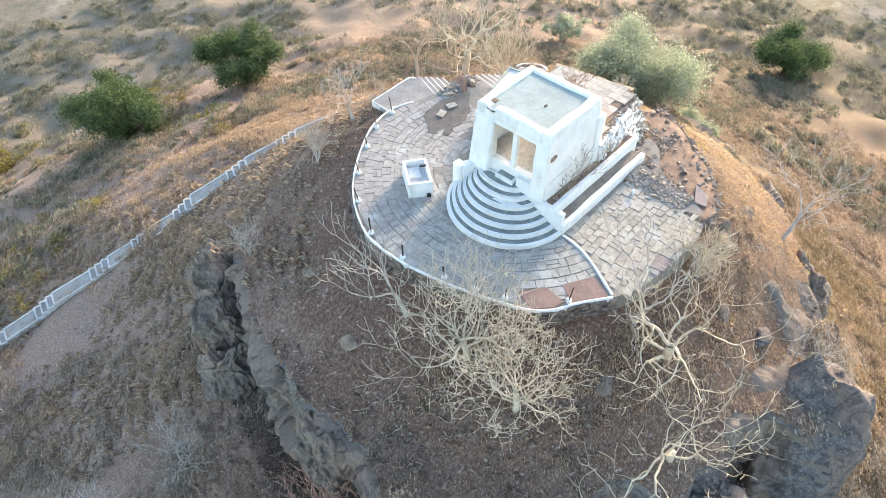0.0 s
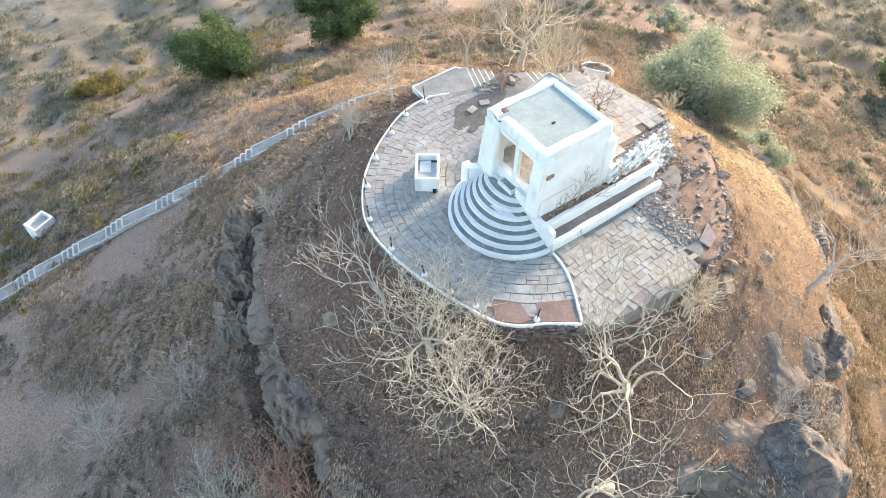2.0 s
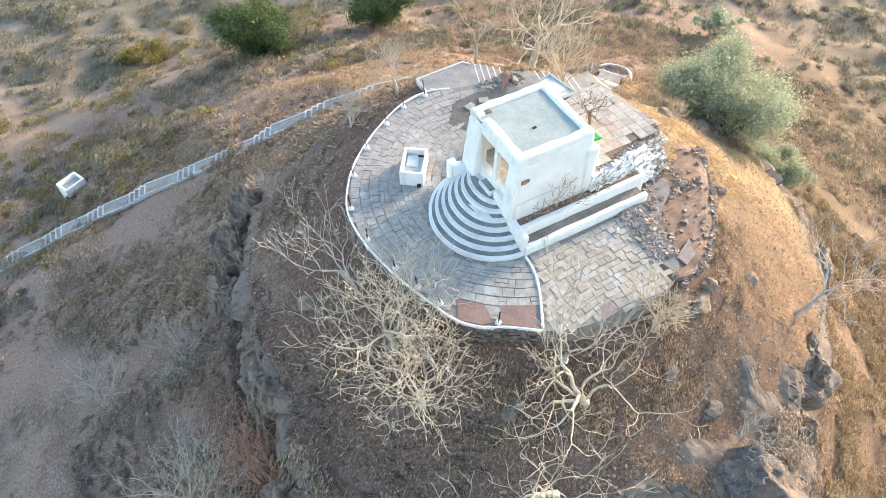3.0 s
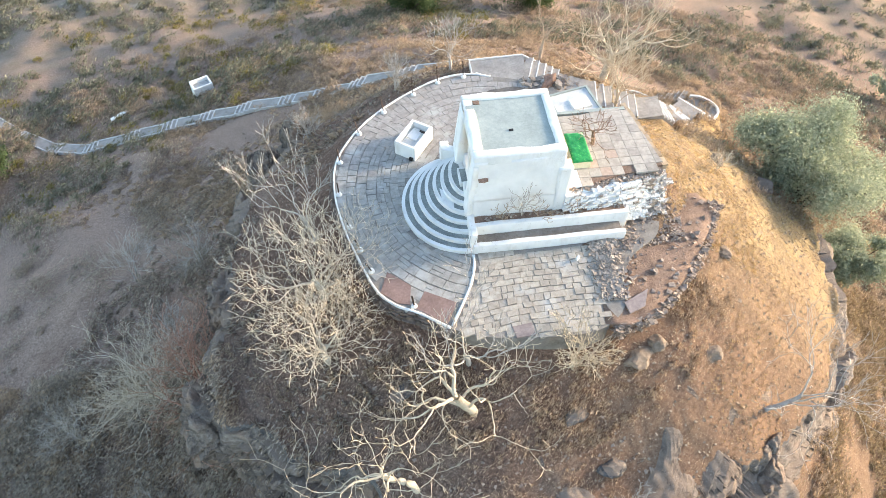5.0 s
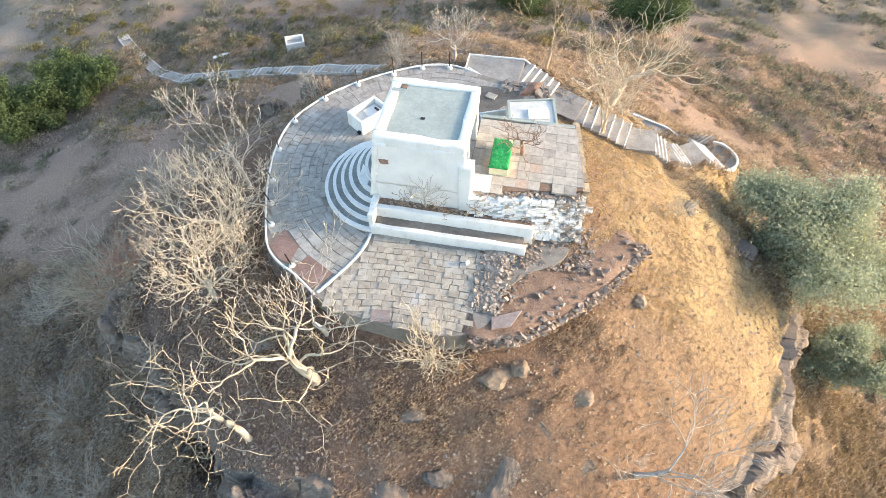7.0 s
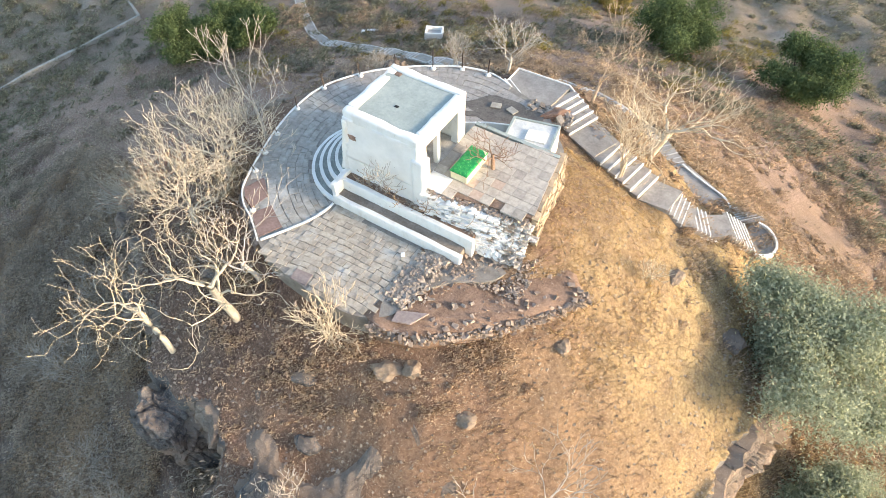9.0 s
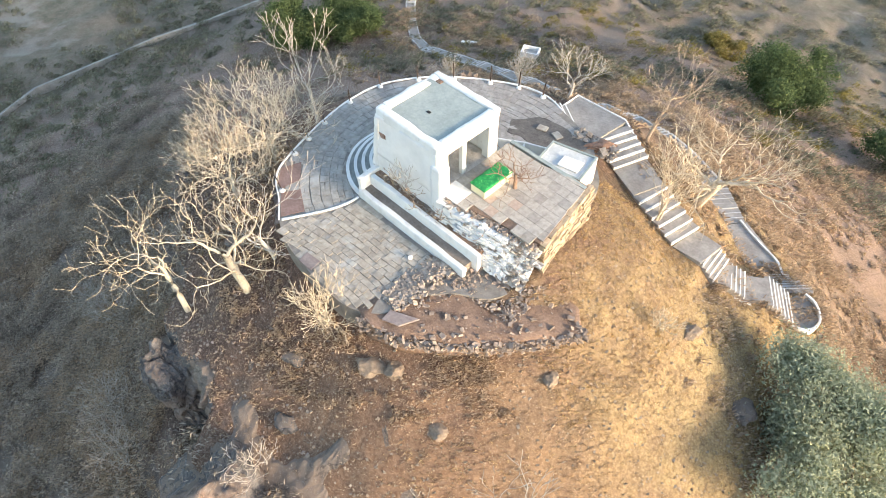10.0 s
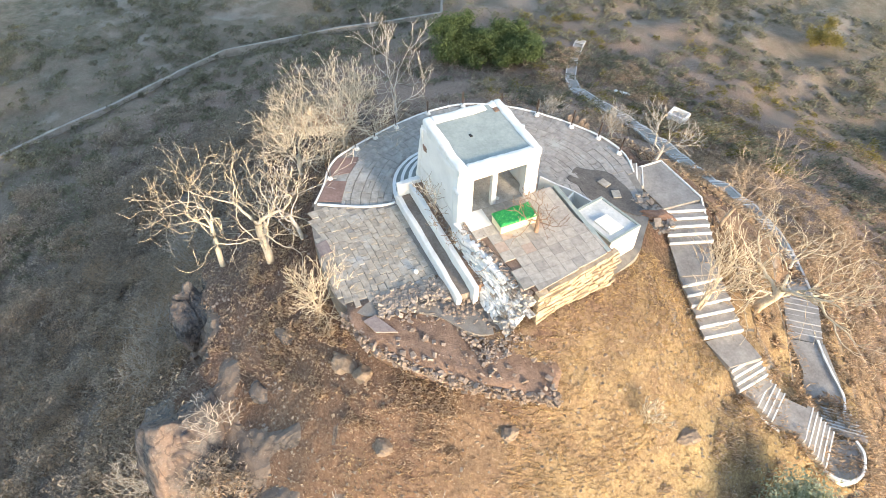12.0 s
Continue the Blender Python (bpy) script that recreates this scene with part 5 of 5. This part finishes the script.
small_stones("wall_rubble", 420, on_batter, 0.06, 0.2, PALE_RUBBLE, "broken whitewashed stones slumped below the platform", 31)
small_stones("platform_rubble", 420, lambda rs: (lambda u: (2.6 + 4.9 * u, -1.95 + 0.75 * u + rs.uniform(-0.28, 0.3), 2.2 - 0.12 * u))(rs.random()), 0.04, 0.17, SLAB_TAN, "broken stones along the ruined platform edge", 30)
small_stones("slope_stones", 4800, on_ring(8.8, 20.5, -75, 45), 0.02, 0.11, PEBBLE, "small tan stones strewn over the sunny slope", 25)
small_stones("dark_slope_stones", 3800, on_ring(8.8, 17, 100, 290), 0.02, 0.13, SLAB_TAN, "small stones strewn over bare soil", 26)
small_stones("north_stones", 900, on_ring(12, 55, 45, 135), 0.05, 0.2, BOULDER, "small stones strewn over the red slope", 27)
small_stones("broken_edge", 160, lambda rs: (rs.uniform(2.6, 5.4), rs.uniform(8.0, 8.9) - 0.25 * 0, rs.uniform(-0.3, 0.03)), 0.1, 0.32, RUBBLE, "broken stones along the ruined terrace edge", 28)
bank = part("earth_bank", rock_bmesh(0.45, 1.0, 0.4, 91, 4, 0.5), RED_EARTH)
bank.matrix_basis = pose(4.3, 8.6, -0.12, 0, 0, -35)
tagged(bank, "crumbled red earth bank at the ruined terrace edge", "earth bank")
white_stone = part("white_stone", rough_up(cut(box(-0.09, 0.09, -0.06, 0.06, -0.02, 0.22, 0.02), 0.1), 0.03, 6), WHITE)
white_stone.matrix_basis = pose(2.75, -4.6, 0.0, 0, 0, 35)
tagged(white_stone, "small whitewashed stone standing on the court paving", "stone")

# ---------------------------------------------------------------- bare trees
class Tubes:
    """Gathers tapering tubes into one mesh."""

    def __init__(self):
        self.verts, self.faces = [], []

    def tube(self, pts, radii, sides):
        b = len(self.verts)
        for i, p in enumerate(pts):
            d = (pts[min(i + 1, len(pts) - 1)] - pts[max(i - 1, 0)]).normalized()
            u = d.orthogonal().normalized()
            w = d.cross(u)
            for k in range(sides):
                t = 2 * math.pi * k / sides
                self.verts.append(tuple(p + (u * math.cos(t) + w * math.sin(t)) * radii[i]))
        for i in range(len(pts) - 1):
            for k in range(sides):
                a, c = b + i * sides + k, b + i * sides + (k + 1) % sides
                self.faces.append((a, c, c + sides, a + sides))

    def part(self, name, material, parent, label=""):
        me = bpy.data.meshes.new(name)
        me.from_pydata(self.verts, [], self.faces)
        me.materials.append(material)
        for p in me.polygons:
            p.use_smooth = True
        ob = new(name, me)
        ob.parent = parent
        return tagged(ob, label)


def grow(tubes, tips, p, d, length, radius, level, rs, cfg):
    """One crooked branch and, from it, its children."""
    n = 8 if level < 2 else 6 if level < 4 else 4
    pts, dirs = [p - Vector((0, 0, 0.7)) if level == 0 else p], []
    for i in range(n):
        d = (d + Vector([rs.uniform(-1, 1) for _ in range(3)]) * cfg["crook"] * (0.5 if level == 0 else 1) + Vector((0, 0, cfg["lift"][min(level, len(cfg["lift"]) - 1)]))).normalized()
        p = p + d * length / n
        pts.append(p)
        dirs.append(d)
    end = max(radius * 0.74, 0.012)
    radii = [radius + (end - radius) * i / n for i in range(n + 1)]
    if level < 2:                      # every stem and limb is a piece of its own
        tubes[level].append(Tubes())
    (tubes[level][-1] if level < 2 else tubes[2]).tube(pts, radii, 7 if level < 2 else 4 if level < 4 else 3)
    if level >= cfg["levels"]:
        tips.append(pts[-1])
        return
    kids = cfg["kids"][min(level, len(cfg["kids"]) - 1)]
    turn = rs.uniform(0, 6.3)
    for k in range(kids):
        at = 1.0 if k < 2 else rs.uniform(0.35, 0.95)
        i = min(n - 1, int(at * n))
        base = pts[i] + (pts[i + 1] - pts[i]) * (at * n - i) if at < 1 else pts[-1]
        axis = dirs[i].orthogonal().normalized()
        axis = Matrix.Rotation(turn + k * 2.4 + rs.uniform(-0.5, 0.5), 3, dirs[i]) @ axis
        nd = Matrix.Rotation(rs.uniform(*cfg["open"]) * (1.0 if level < 2 else 0.75), 3, axis) @ dirs[i]
        grow(tubes, tips, base, nd, length * rs.uniform(*cfg["short"]), max(0.012, end * rs.uniform(0.52, 0.78) * (0.7 if level == 0 else 1.06)), level + 1, rs, cfg)


def bare_tree(x, y, z, high, spread, seed, material, label, lean=(0, 0), levels=5, trunk=0.2, kids=(4, 3, 3, 3, 2), crook=0.27, stems=1, stem_len=0.32):
    t = thing("bare_tree", label, "tree", (x, y, z - 0.15), 0, "bare trees")
    rs = random.Random(seed)
    tubes, tips = [[], [], Tubes()], []
    cfg = dict(crook=crook, lift=(0.05, 0.03, 0.05, 0.08, 0.08), kids=kids, open=(0.4 * spread, 0.9 * spread), short=(0.66, 0.9), levels=levels)
    for s in range(stems):
        d = Vector((lean[0] + rs.uniform(-0.25, 0.25) * (stems > 1), lean[1] + rs.uniform(-0.25, 0.25) * (stems > 1), 1)).normalized()
        grow(tubes, tips, Vector((rs.uniform(-0.2, 0.2) * (stems > 1), rs.uniform(-0.2, 0.2) * (stems > 1), 0)), d, high * stem_len, trunk, 0, rs, cfg)
    for piece in tubes[0]:
        piece.part("trunk", material, t)
    for piece in tubes[1]:
        piece.part("limb", material, t)
    tagged(tubes[2].part("twig_crown", material, t), kind="stuff")
    return t


GOLD_TREE = "leafless tree with pale crooked branches on the slope"
DENSE_TREE = "large leafless tree with a dome of pale twigs"
bare_tree(-3.1, -10.6, -2.4, 6.4, 1.3, 4, BARK, GOLD_TREE, (-0.55, -0.1), 5, 0.24, (6, 3, 2, 2, 2), crook=0.33, stem_len=0.36)
bare_tree(-6.1, -13.1, -4.0, 6.0, 1.3, 9, BARK, GOLD_TREE, (-0.8, 0.1), 5, 0.17, (5, 3, 2, 2, 2), crook=0.33, stem_len=0.36)
bare_tree(-9.6, -4.0, hill(-9.6, -4.0), 7.4, 1.3, 14, BARK_PALE, DENSE_TREE, (-0.1, 0.0), 6, 0.18, (7, 4, 3, 2, 2, 2), stem_len=0.24, crook=0.25)
bare_tree(-9.7, -7.0, hill(-9.7, -7.0), 7.0, 1.3, 17, BARK_PALE, DENSE_TREE, (-0.1, 0.0), 6, 0.17, (7, 4, 3, 2, 2, 2), stem_len=0.24, crook=0.25)
bare_tree(-10.0, -0.6, hill(-10.0, -0.6), 6.6, 0.7, 21, BARK_GREY, "slender grey leafless tree", (0.0, 0.05), 5, 0.12, (4, 3, 2, 2, 2))
bare_tree(-17.4, -4.6, hill(-17.4, -4.6), 7.6, 1.2, 25, BARK_RED, "leafless shrub with red-brown branches", (-0.2, 0.05), 5, 0.24, (5, 3, 3, 2, 2), stems=3)
bare_tree(-20.5, -2.6, hill(-20.5, -2.6), 7.2, 1.15, 26, BARK_PALE, "slender grey leafless tree", (-0.3, 0), 5, 0.22, (5, 4, 3, 2), stems=3)
bare_tree(-3.1, -8.7, hill(-3.1, -8.7), 5.4, 0.75, 31, BARK_GREY, "slender leafless tree beside the rim", (-0.15, 0.05), 5, 0.13, (3, 3, 3, 2))
bare_tree(1.6, -9.3, hill(1.6, -9.3), 3.4, 1.0, 33, BARK, "small leafless shrub below the court", (0.0, -0.1), 4, 0.07, (4, 3, 3, 2), stems=4)
bare_tree(11.9, -10.9, hill(11.9, -10.9), 6.4, 1.1, 37, BARK_GREY, "crooked leafless tree on the cliff edge", (0.9, -0.25), 5, 0.14, (4, 3, 3, 2))
bare_tree(9.3, 12.4, hill(9.3, 12.4), 7.2, 1.2, 41, BARK, GOLD_TREE, (0.35, 0.25), 5, 0.3, (5, 4, 3, 2, 2), crook=0.33)
bare_tree(4.9, 12.9, hill(4.9, 12.9), 5.4, 0.7, 43, BARK_TAN, GOLD_TREE, (0.05, 0.15), 6, 0.13, (3, 3, 2, 2, 2))
bare_tree(8.9, 8.4, hill(8.9, 8.4), 5.0, 0.6, 47, BARK, "thin many-stemmed leafless shrub by the stair", (0.1, 0.1), 4, 0.06, (3, 3, 2, 2), stems=6)
bare_tree(-1.1, 12.8, hill(-1.1, 12.8), 4.0, 0.9, 53, BARK_GREY, "slender leafless tree behind the terrace", (0.0, 0.2), 5, 0.12, (4, 3, 3, 2))
bare_tree(-4.6, 12.0, hill(-4.6, 12.0), 2.6, 0.9, 57, BARK_GREY, "small grey leafless shrub", (0.0, 0.1), 4, 0.05, (4, 3, 2, 2), stems=4)
bare_tree(-10.8, 11.6, hill(-10.8, 11.6), 2.4, 0.9, 58, BARK_GREY, "small grey leafless shrub", (0.0, 0.1), 4, 0.05, (4, 3, 2, 2), stems=4)
bare_tree(4.5, 0.75, PLAT + 0.15, 3.8, 1.25, 61, BARK_BROWN, "small leafless tree growing from the platform", (0.05, 0.05), 4, 0.11, (5, 3, 3, 2), stem_len=0.22, crook=0.36)
for x, y, n in ((1.2, -2.6, 66), (-0.6, -2.5, 67), (2.6, -2.55, 68), (5.2, -1.9, 69)):
    bare_tree(x, y, 1.2, 1.5, 1.2, n, TWIG, "dry brown shrub trailing over the ledge", (0.0, -0.5), 3, 0.025, (3, 2, 2), stems=2)
bare_tree(0.2, -2.35, 1.25, 2.6, 1.0, 63, BARK_GREY, "dry shrub rooted in the ledge", (0.0, -0.3), 3, 0.03, (3, 3, 2), stems=3)
bare_tree(3.6, -15.2, hill(3.6, -15.2), 2.6, 1.0, 64, BARK_GREY, "dry shrub on the rock edge", (0.2, -0.2), 4, 0.05, (3, 3, 2), stems=3)
bare_tree(13.0, 2.2, hill(13.0, 2.2), 1.6, 1.0, 65, BARK, "small dry shrub in the grass", (0.0, 0.0), 4, 0.03, (3, 3, 2), stems=3)
for n, (x, y) in enumerate(((-23, -10), (-21, 1), (-24, -16), (-18, -15), (-12, -19), (-28, -3), (-8, -20), (0, -21), (-20, 8), (-26, 10))):
    bare_tree(x, y, hill(x, y), 4.6, 1.1, 70 + n, BARK_GREY, "grey leafless shrub on the shaded slope", (0.1, 0.1), 4, 0.05, (4, 3, 3, 2), stems=3)


# ---------------------------------------------------------------- green trees
def green_tree(x, y, z, high, wide, seed, leaf, size, label, clumps=60, per=90, trunk_h=0.3, lean=(0, 0)):
    t = thing("green_tree", label, "tree", (x, y, z - 0.2), 0, "green trees")
    rs = random.Random(seed)
    tubes = Tubes()
    top = Vector((lean[0], lean[1], high * trunk_h))
    tubes.tube([Vector((0, 0, 0)), top * 0.5 + Vector((0.1, 0.05, 0)), top], [0.05 * high, 0.04 * high, 0.03 * high], 8)
    verts, faces = [], []
    limbs = []
    lobes = []
    for k in range(13):                # uneven boughs, with gaps between them
        a = k * 2.4 + rs.uniform(-0.4, 0.4)
        out = 0.3 + 0.5 * rs.random() if k else 0.0
        lobes.append((Vector((out * math.cos(a), out * math.sin(a), rs.uniform(-0.5, 0.5))), rs.uniform(0.2, 0.4)))
    for c in range(clumps):
        while True:
            q = Vector([rs.uniform(-1, 1) for _ in range(3)])
            if 0.4 < q.length < 1:
                break
        at, big = lobes[c % 13]
        q = at + q * big
        centre = Vector((q.x * wide * 0.5, q.y * wide * 0.5, high * (trunk_h + 0.36) + q.z * high * 0.42)) + Vector((lean[0] * 1.6, lean[1] * 1.6, 0))
        if c % 13 == c // 13:
            mid = (top + centre) / 2 + Vector((rs.uniform(-0.3, 0.3), rs.uniform(-0.3, 0.3), -0.2))
            limbs.append(Tubes())
            limbs[-1].tube([top * rs.uniform(0.7, 1), mid, centre], [0.018 * high, 0.012 * high, 0.004 * high], 5)
        r = wide * rs.uniform(0.06, 0.13)
        for _ in range(per):
            o = Vector([rs.gauss(0, 0.5) for _ in range(3)]) * r
            n = (o.normalized() + Vector([rs.uniform(-0.8, 0.8) for _ in range(3)])).normalized()
            u = n.orthogonal().normalized()
            u = Matrix.Rotation(rs.uniform(0, 6.3), 3, n) @ u
            w = n.cross(u)
            s = size * rs.uniform(0.6, 1.3)
            p = centre + o
            b = len(verts)
            verts += [tuple(p - u * s), tuple(p + w * s * 0.45), tuple(p + u * s), tuple(p - w * s * 0.45)]
            faces.append((b, b + 1, b + 2, b + 3))
    tubes.part("trunk", BARK_DARK, t)
    for piece in limbs:
        piece.part("limb", BARK_DARK, t)
    me = bpy.data.meshes.new("crown")
    me.from_pydata(verts, [], faces)
    me.materials.append(leaf)
    tagged(new("crown", me), "many small leaves").parent = t
    return t


DEEP, DUSTY = "dense dark green tree on the dry slope", "broad dusty olive-green tree beside the cliff"
green_tree(0.2, 57.0, hill(0.2, 57.0) - 0.9, 9.8, 11.6, 1, LEAF_DARK, 0.15, DEEP, 180, 190, 0.12)
green_tree(16.3, 55.6, hill(16.3, 55.6) - 0.9, 9.2, 10.6, 2, LEAF_DARK, 0.15, DEEP, 170, 190, 0.12)
green_tree(-54.5, 27.5, hill(-54.5, 27.5) - 0.6, 8.2, 10.6, 3, LEAF_DARK, 0.16, DEEP, 180, 190, 0.12)
green_tree(-50.6, 33.0, hill(-50.6, 33.0) - 0.6, 7.4, 9.0, 4, LEAF_DARK, 0.16, DEEP, 170, 190, 0.12)
green_tree(20.9, 1.2, -8.9, 7.2, 10.6, 5, LEAF_OLIVE, 0.1, DUSTY, 330, 200, 0.1, (0.8, 2.9))
green_tree(27.2, 2.4, hill(27.2, 2.4), 4.6, 6.4, 6, LEAF_OLIVE, 0.1, "low dusty olive-green bush below the broad tree", 130, 190, 0.2)
green_tree(74.0, 6.2, hill(74, 6.2), 7.6, 11.6, 7, LEAF_DARK, 0.16, DEEP, 180, 190, 0.15)
for x, y, high, wide, seed in ((-12.5, 70.3, 3.2, 5.6, 11), (-15.2, 72.4, 2.6, 4.4, 12), (-41.0, 85.0, 4.2, 8.0, 13)):
    green_tree(x, y, hill(x, y), high, wide, seed, YELLOW_BUSH, 0.13, "bushy yellow-green shrub on the plain", 50, 110, 0.1)
green_tree(55.0, 32.2, hill(55, 32.2), 4.2, 6.6, 8, LEAF_OLIVE, 0.2, "small green tree on the far slope", 40, 70, 0.15)


# ---------------------------------------------------------------- grass and scrub
def tufts(name, count, where, blades, high, wide, material, label, seed, thick=0.012, droop=0.6):
    """Tufts of dry blades, joined into one mesh."""
    rs = random.Random(seed)
    verts, faces = [], []
    for _ in range(count):
        x, y, z = where(rs)
        k = rs.uniform(0.5, 1.3)
        for _b in range(blades):
            a = rs.uniform(0, 6.3)
            out, h, w = wide * k * rs.uniform(0.2, 1), high * k * rs.uniform(0.5, 1.1), thick * rs.uniform(0.7, 1.5)
            dx, dy = math.cos(a), math.sin(a)
            ox, oy = x + rs.uniform(-0.3, 0.3) * wide, y + rs.uniform(-0.3, 0.3) * wide
            b = len(verts)
            verts += [(ox - dy * w, oy + dx * w, z - 0.05), (ox + dy * w, oy - dx * w, z - 0.05), (ox + dx * out * 0.5, oy + dy * out * 0.5, z + h), (ox + dx * out - dy * w * 0.4, oy + dy * out + dx * w * 0.4, z + h * droop)]
            faces += [(b, b + 1, b + 2), (b, b + 2, b + 3)]
    me = bpy.data.meshes.new(name)
    me.from_pydata(verts, [], faces)
    me.materials.append(material)
    return tagged(new(name, me), label, "grass", kind="stuff")


def patchy(pick, scale, level, seed):
    """Keeps growth to patches."""
    def choose(rs):
        while True:
            x, y, z = pick(rs)
            if noise.noise(Vector((x * scale, y * scale, seed))) > level + rs.uniform(-0.3, 0.3):
                return x, y, z
    return choose


tufts("far_straw", 2600, patchy(on_ring(13, 24, -55, 50), 0.22, 0.0, 1.5), 8, 0.02, 0.2, STRAW, "golden dry grass near the cliff edge", 11, 0.008)
tufts("straw_grass", 3400, patchy(on_ring(7.9, 14, -20, 52), 0.22, -0.2, 1.0), 9, 0.022, 0.22, STRAW, "golden dry grass on the sunny slope", 1, 0.008)
tufts("brown_grass", 2600, patchy(on_ring(8.8, 22, -72, 5), 0.25, 0.1, 2.0), 7, 0.022, 0.24, TWIG, "brown dry grass and twigs on the south slope", 2, 0.008)
tufts("west_grass", 3400, patchy(on_ring(11.5, 30, 90, 235), 0.2, 0.0, 3.0), 10, 0.16, 0.45, SCRUB, "grey dry grass on the shaded slope", 3, 0.01)
tufts("north_grass", 5200, patchy(on_ring(12, 46, 30, 150), 0.12, 0.0, 4.0), 10, 0.2, 0.55, TWIG, "brown scrub grass on the north slope", 4, 0.014)


def shrubs(name, count, where, leaves, high, wide, size, material, label, seed):
    """Low twiggy shrubs: flakes scattered through flattened domes."""
    rs = random.Random(seed)
    verts, faces = [], []
    for _ in range(count):
        x, y, z = where(rs)
        k = rs.uniform(0.5, 1.45)
        for _l in range(leaves):
            a, e, r = rs.uniform(0, 6.3), rs.uniform(0.05, 1.5), rs.uniform(0.45, 1.0)
            p = Vector((x + wide * k * r * math.cos(a) * math.cos(e), y + wide * k * r * math.sin(a) * math.cos(e), z + high * k * r * math.sin(e)))
            n = Vector([rs.uniform(-1, 1) for _ in range(3)]).normalized()
            u = n.orthogonal().normalized()
            w = n.cross(u)
            s = size * rs.uniform(0.5, 1.4)
            b = len(verts)
            verts += [tuple(p - u * s), tuple(p + w * s * 0.5), tuple(p + u * s)]
            faces.append((b, b + 1, b + 2))
    me = bpy.data.meshes.new(name)
    me.from_pydata(verts, [], faces)
    me.materials.append(material)
    return tagged(new(name, me), label, "shrubs", kind="stuff")


shrubs("west_scrub", 4000, patchy(on_ring(15.5, 62, 176, 278), 0.24, 0.1, 5.0), 85, 0.9, 1.15, 0.14, SCRUB, "grey leafless scrub covering the shaded slope", 5)
shrubs("northwest_scrub", 520, patchy(on_ring(16, 60, 130, 178), 0.2, 0.2, 25.0), 100, 0.7, 1.15, 0.13, SCRUB, "scattered grey leafless clumps on bare soil", 25)
shrubs("east_scrub", 6400, patchy(on_ring(20, 62, -90, 45), 0.16, -0.2, 6.0), 60, 0.4, 0.75, 0.13, TWIG, "brown scrub below the cliff", 6)
shrubs("foot_scrub", 2400, patchy(on_ring(21.5, 34, -75, 22), 0.3, -0.05, 21.0), 70, 0.3, 0.7, 0.11, STRAW_BROWN, "brown dry grass clumps at the foot of the cliff", 21)
shrubs("plain_bushes", 8200, patchy(on_ring(42, 112, -30, 300), 0.06, -0.1, 7.0), 60, 0.7, 1.3, 0.24, BUSH, "dusty green bushes over the plain", 7)
shrubs("northeast_scrub", 900, patchy(on_ring(15, 45, 5, 60), 0.16, 0.1, 18.0), 60, 0.35, 0.7, 0.12, TWIG, "brown dry scrub beyond the stair", 18)
shrubs("north_scrub", 2600, patchy(on_ring(18, 66, 30, 145), 0.13, 0.05, 8.0), 80, 0.5, 0.85, 0.13, TWIG, "brown leafless scrub on the north slope", 8)
shrubs("yellow_bushes", 220, patchy(on_ring(40, 80, 80, 150), 0.06, 0.1, 9.0), 110, 0.8, 1.2, 0.17, YELLOW_BUSH, "yellow-green bushes on the plain", 9)
shrubs("rim_scrub", 420, patchy(on_ring(9.0, 12.5, 195, 330), 0.4, 0.0, 10.0), 60, 0.3, 0.5, 0.08, TWIG, "dry brown twigs below the terrace rim", 10)
shrubs("brown_scrub", 2000, patchy(on_ring(16, 48, 178, 250), 0.14, 0.1, 12.0), 80, 0.5, 1.0, 0.12, TWIG, "brown leafless scrub among the grey on the west slope", 12)
shrubs("strewn_twigs", 1500, on_ring(8.6, 22, -68, 45), 12, 0.05, 0.34, 0.06, TWIG, "dry twigs strewn over the sunny slope", 13)
shrubs("shade_twigs", 900, on_ring(9.2, 16, 180, 285), 14, 0.16, 0.36, 0.08, TWIG, "dry twigs strewn over the shaded slope", 14)
shrubs("grey_thicket", 1700, patchy(on_ring(16.5, 48, 176, 296), 0.3, 0.1, 14.0), 150, 1.5, 1.25, 0.13, SCRUB, "rounded grey leafless thickets on the shaded slope", 15)
shrubs("brown_thicket", 1100, patchy(on_ring(16.5, 44, 176, 300), 0.3, 0.1, 16.0), 120, 1.2, 1.05, 0.12, TWIG, "rounded brown leafless thickets on the shaded slope", 16)

# ---------------------------------------------------------------- single flagstones and tiles, last
for quad, top, material, owner in PAVE_QUEUE:
    part("flagstone" if owner is not platform else "paving_tile", stone_mesh(quad, top - 0.1, top), material, owner)
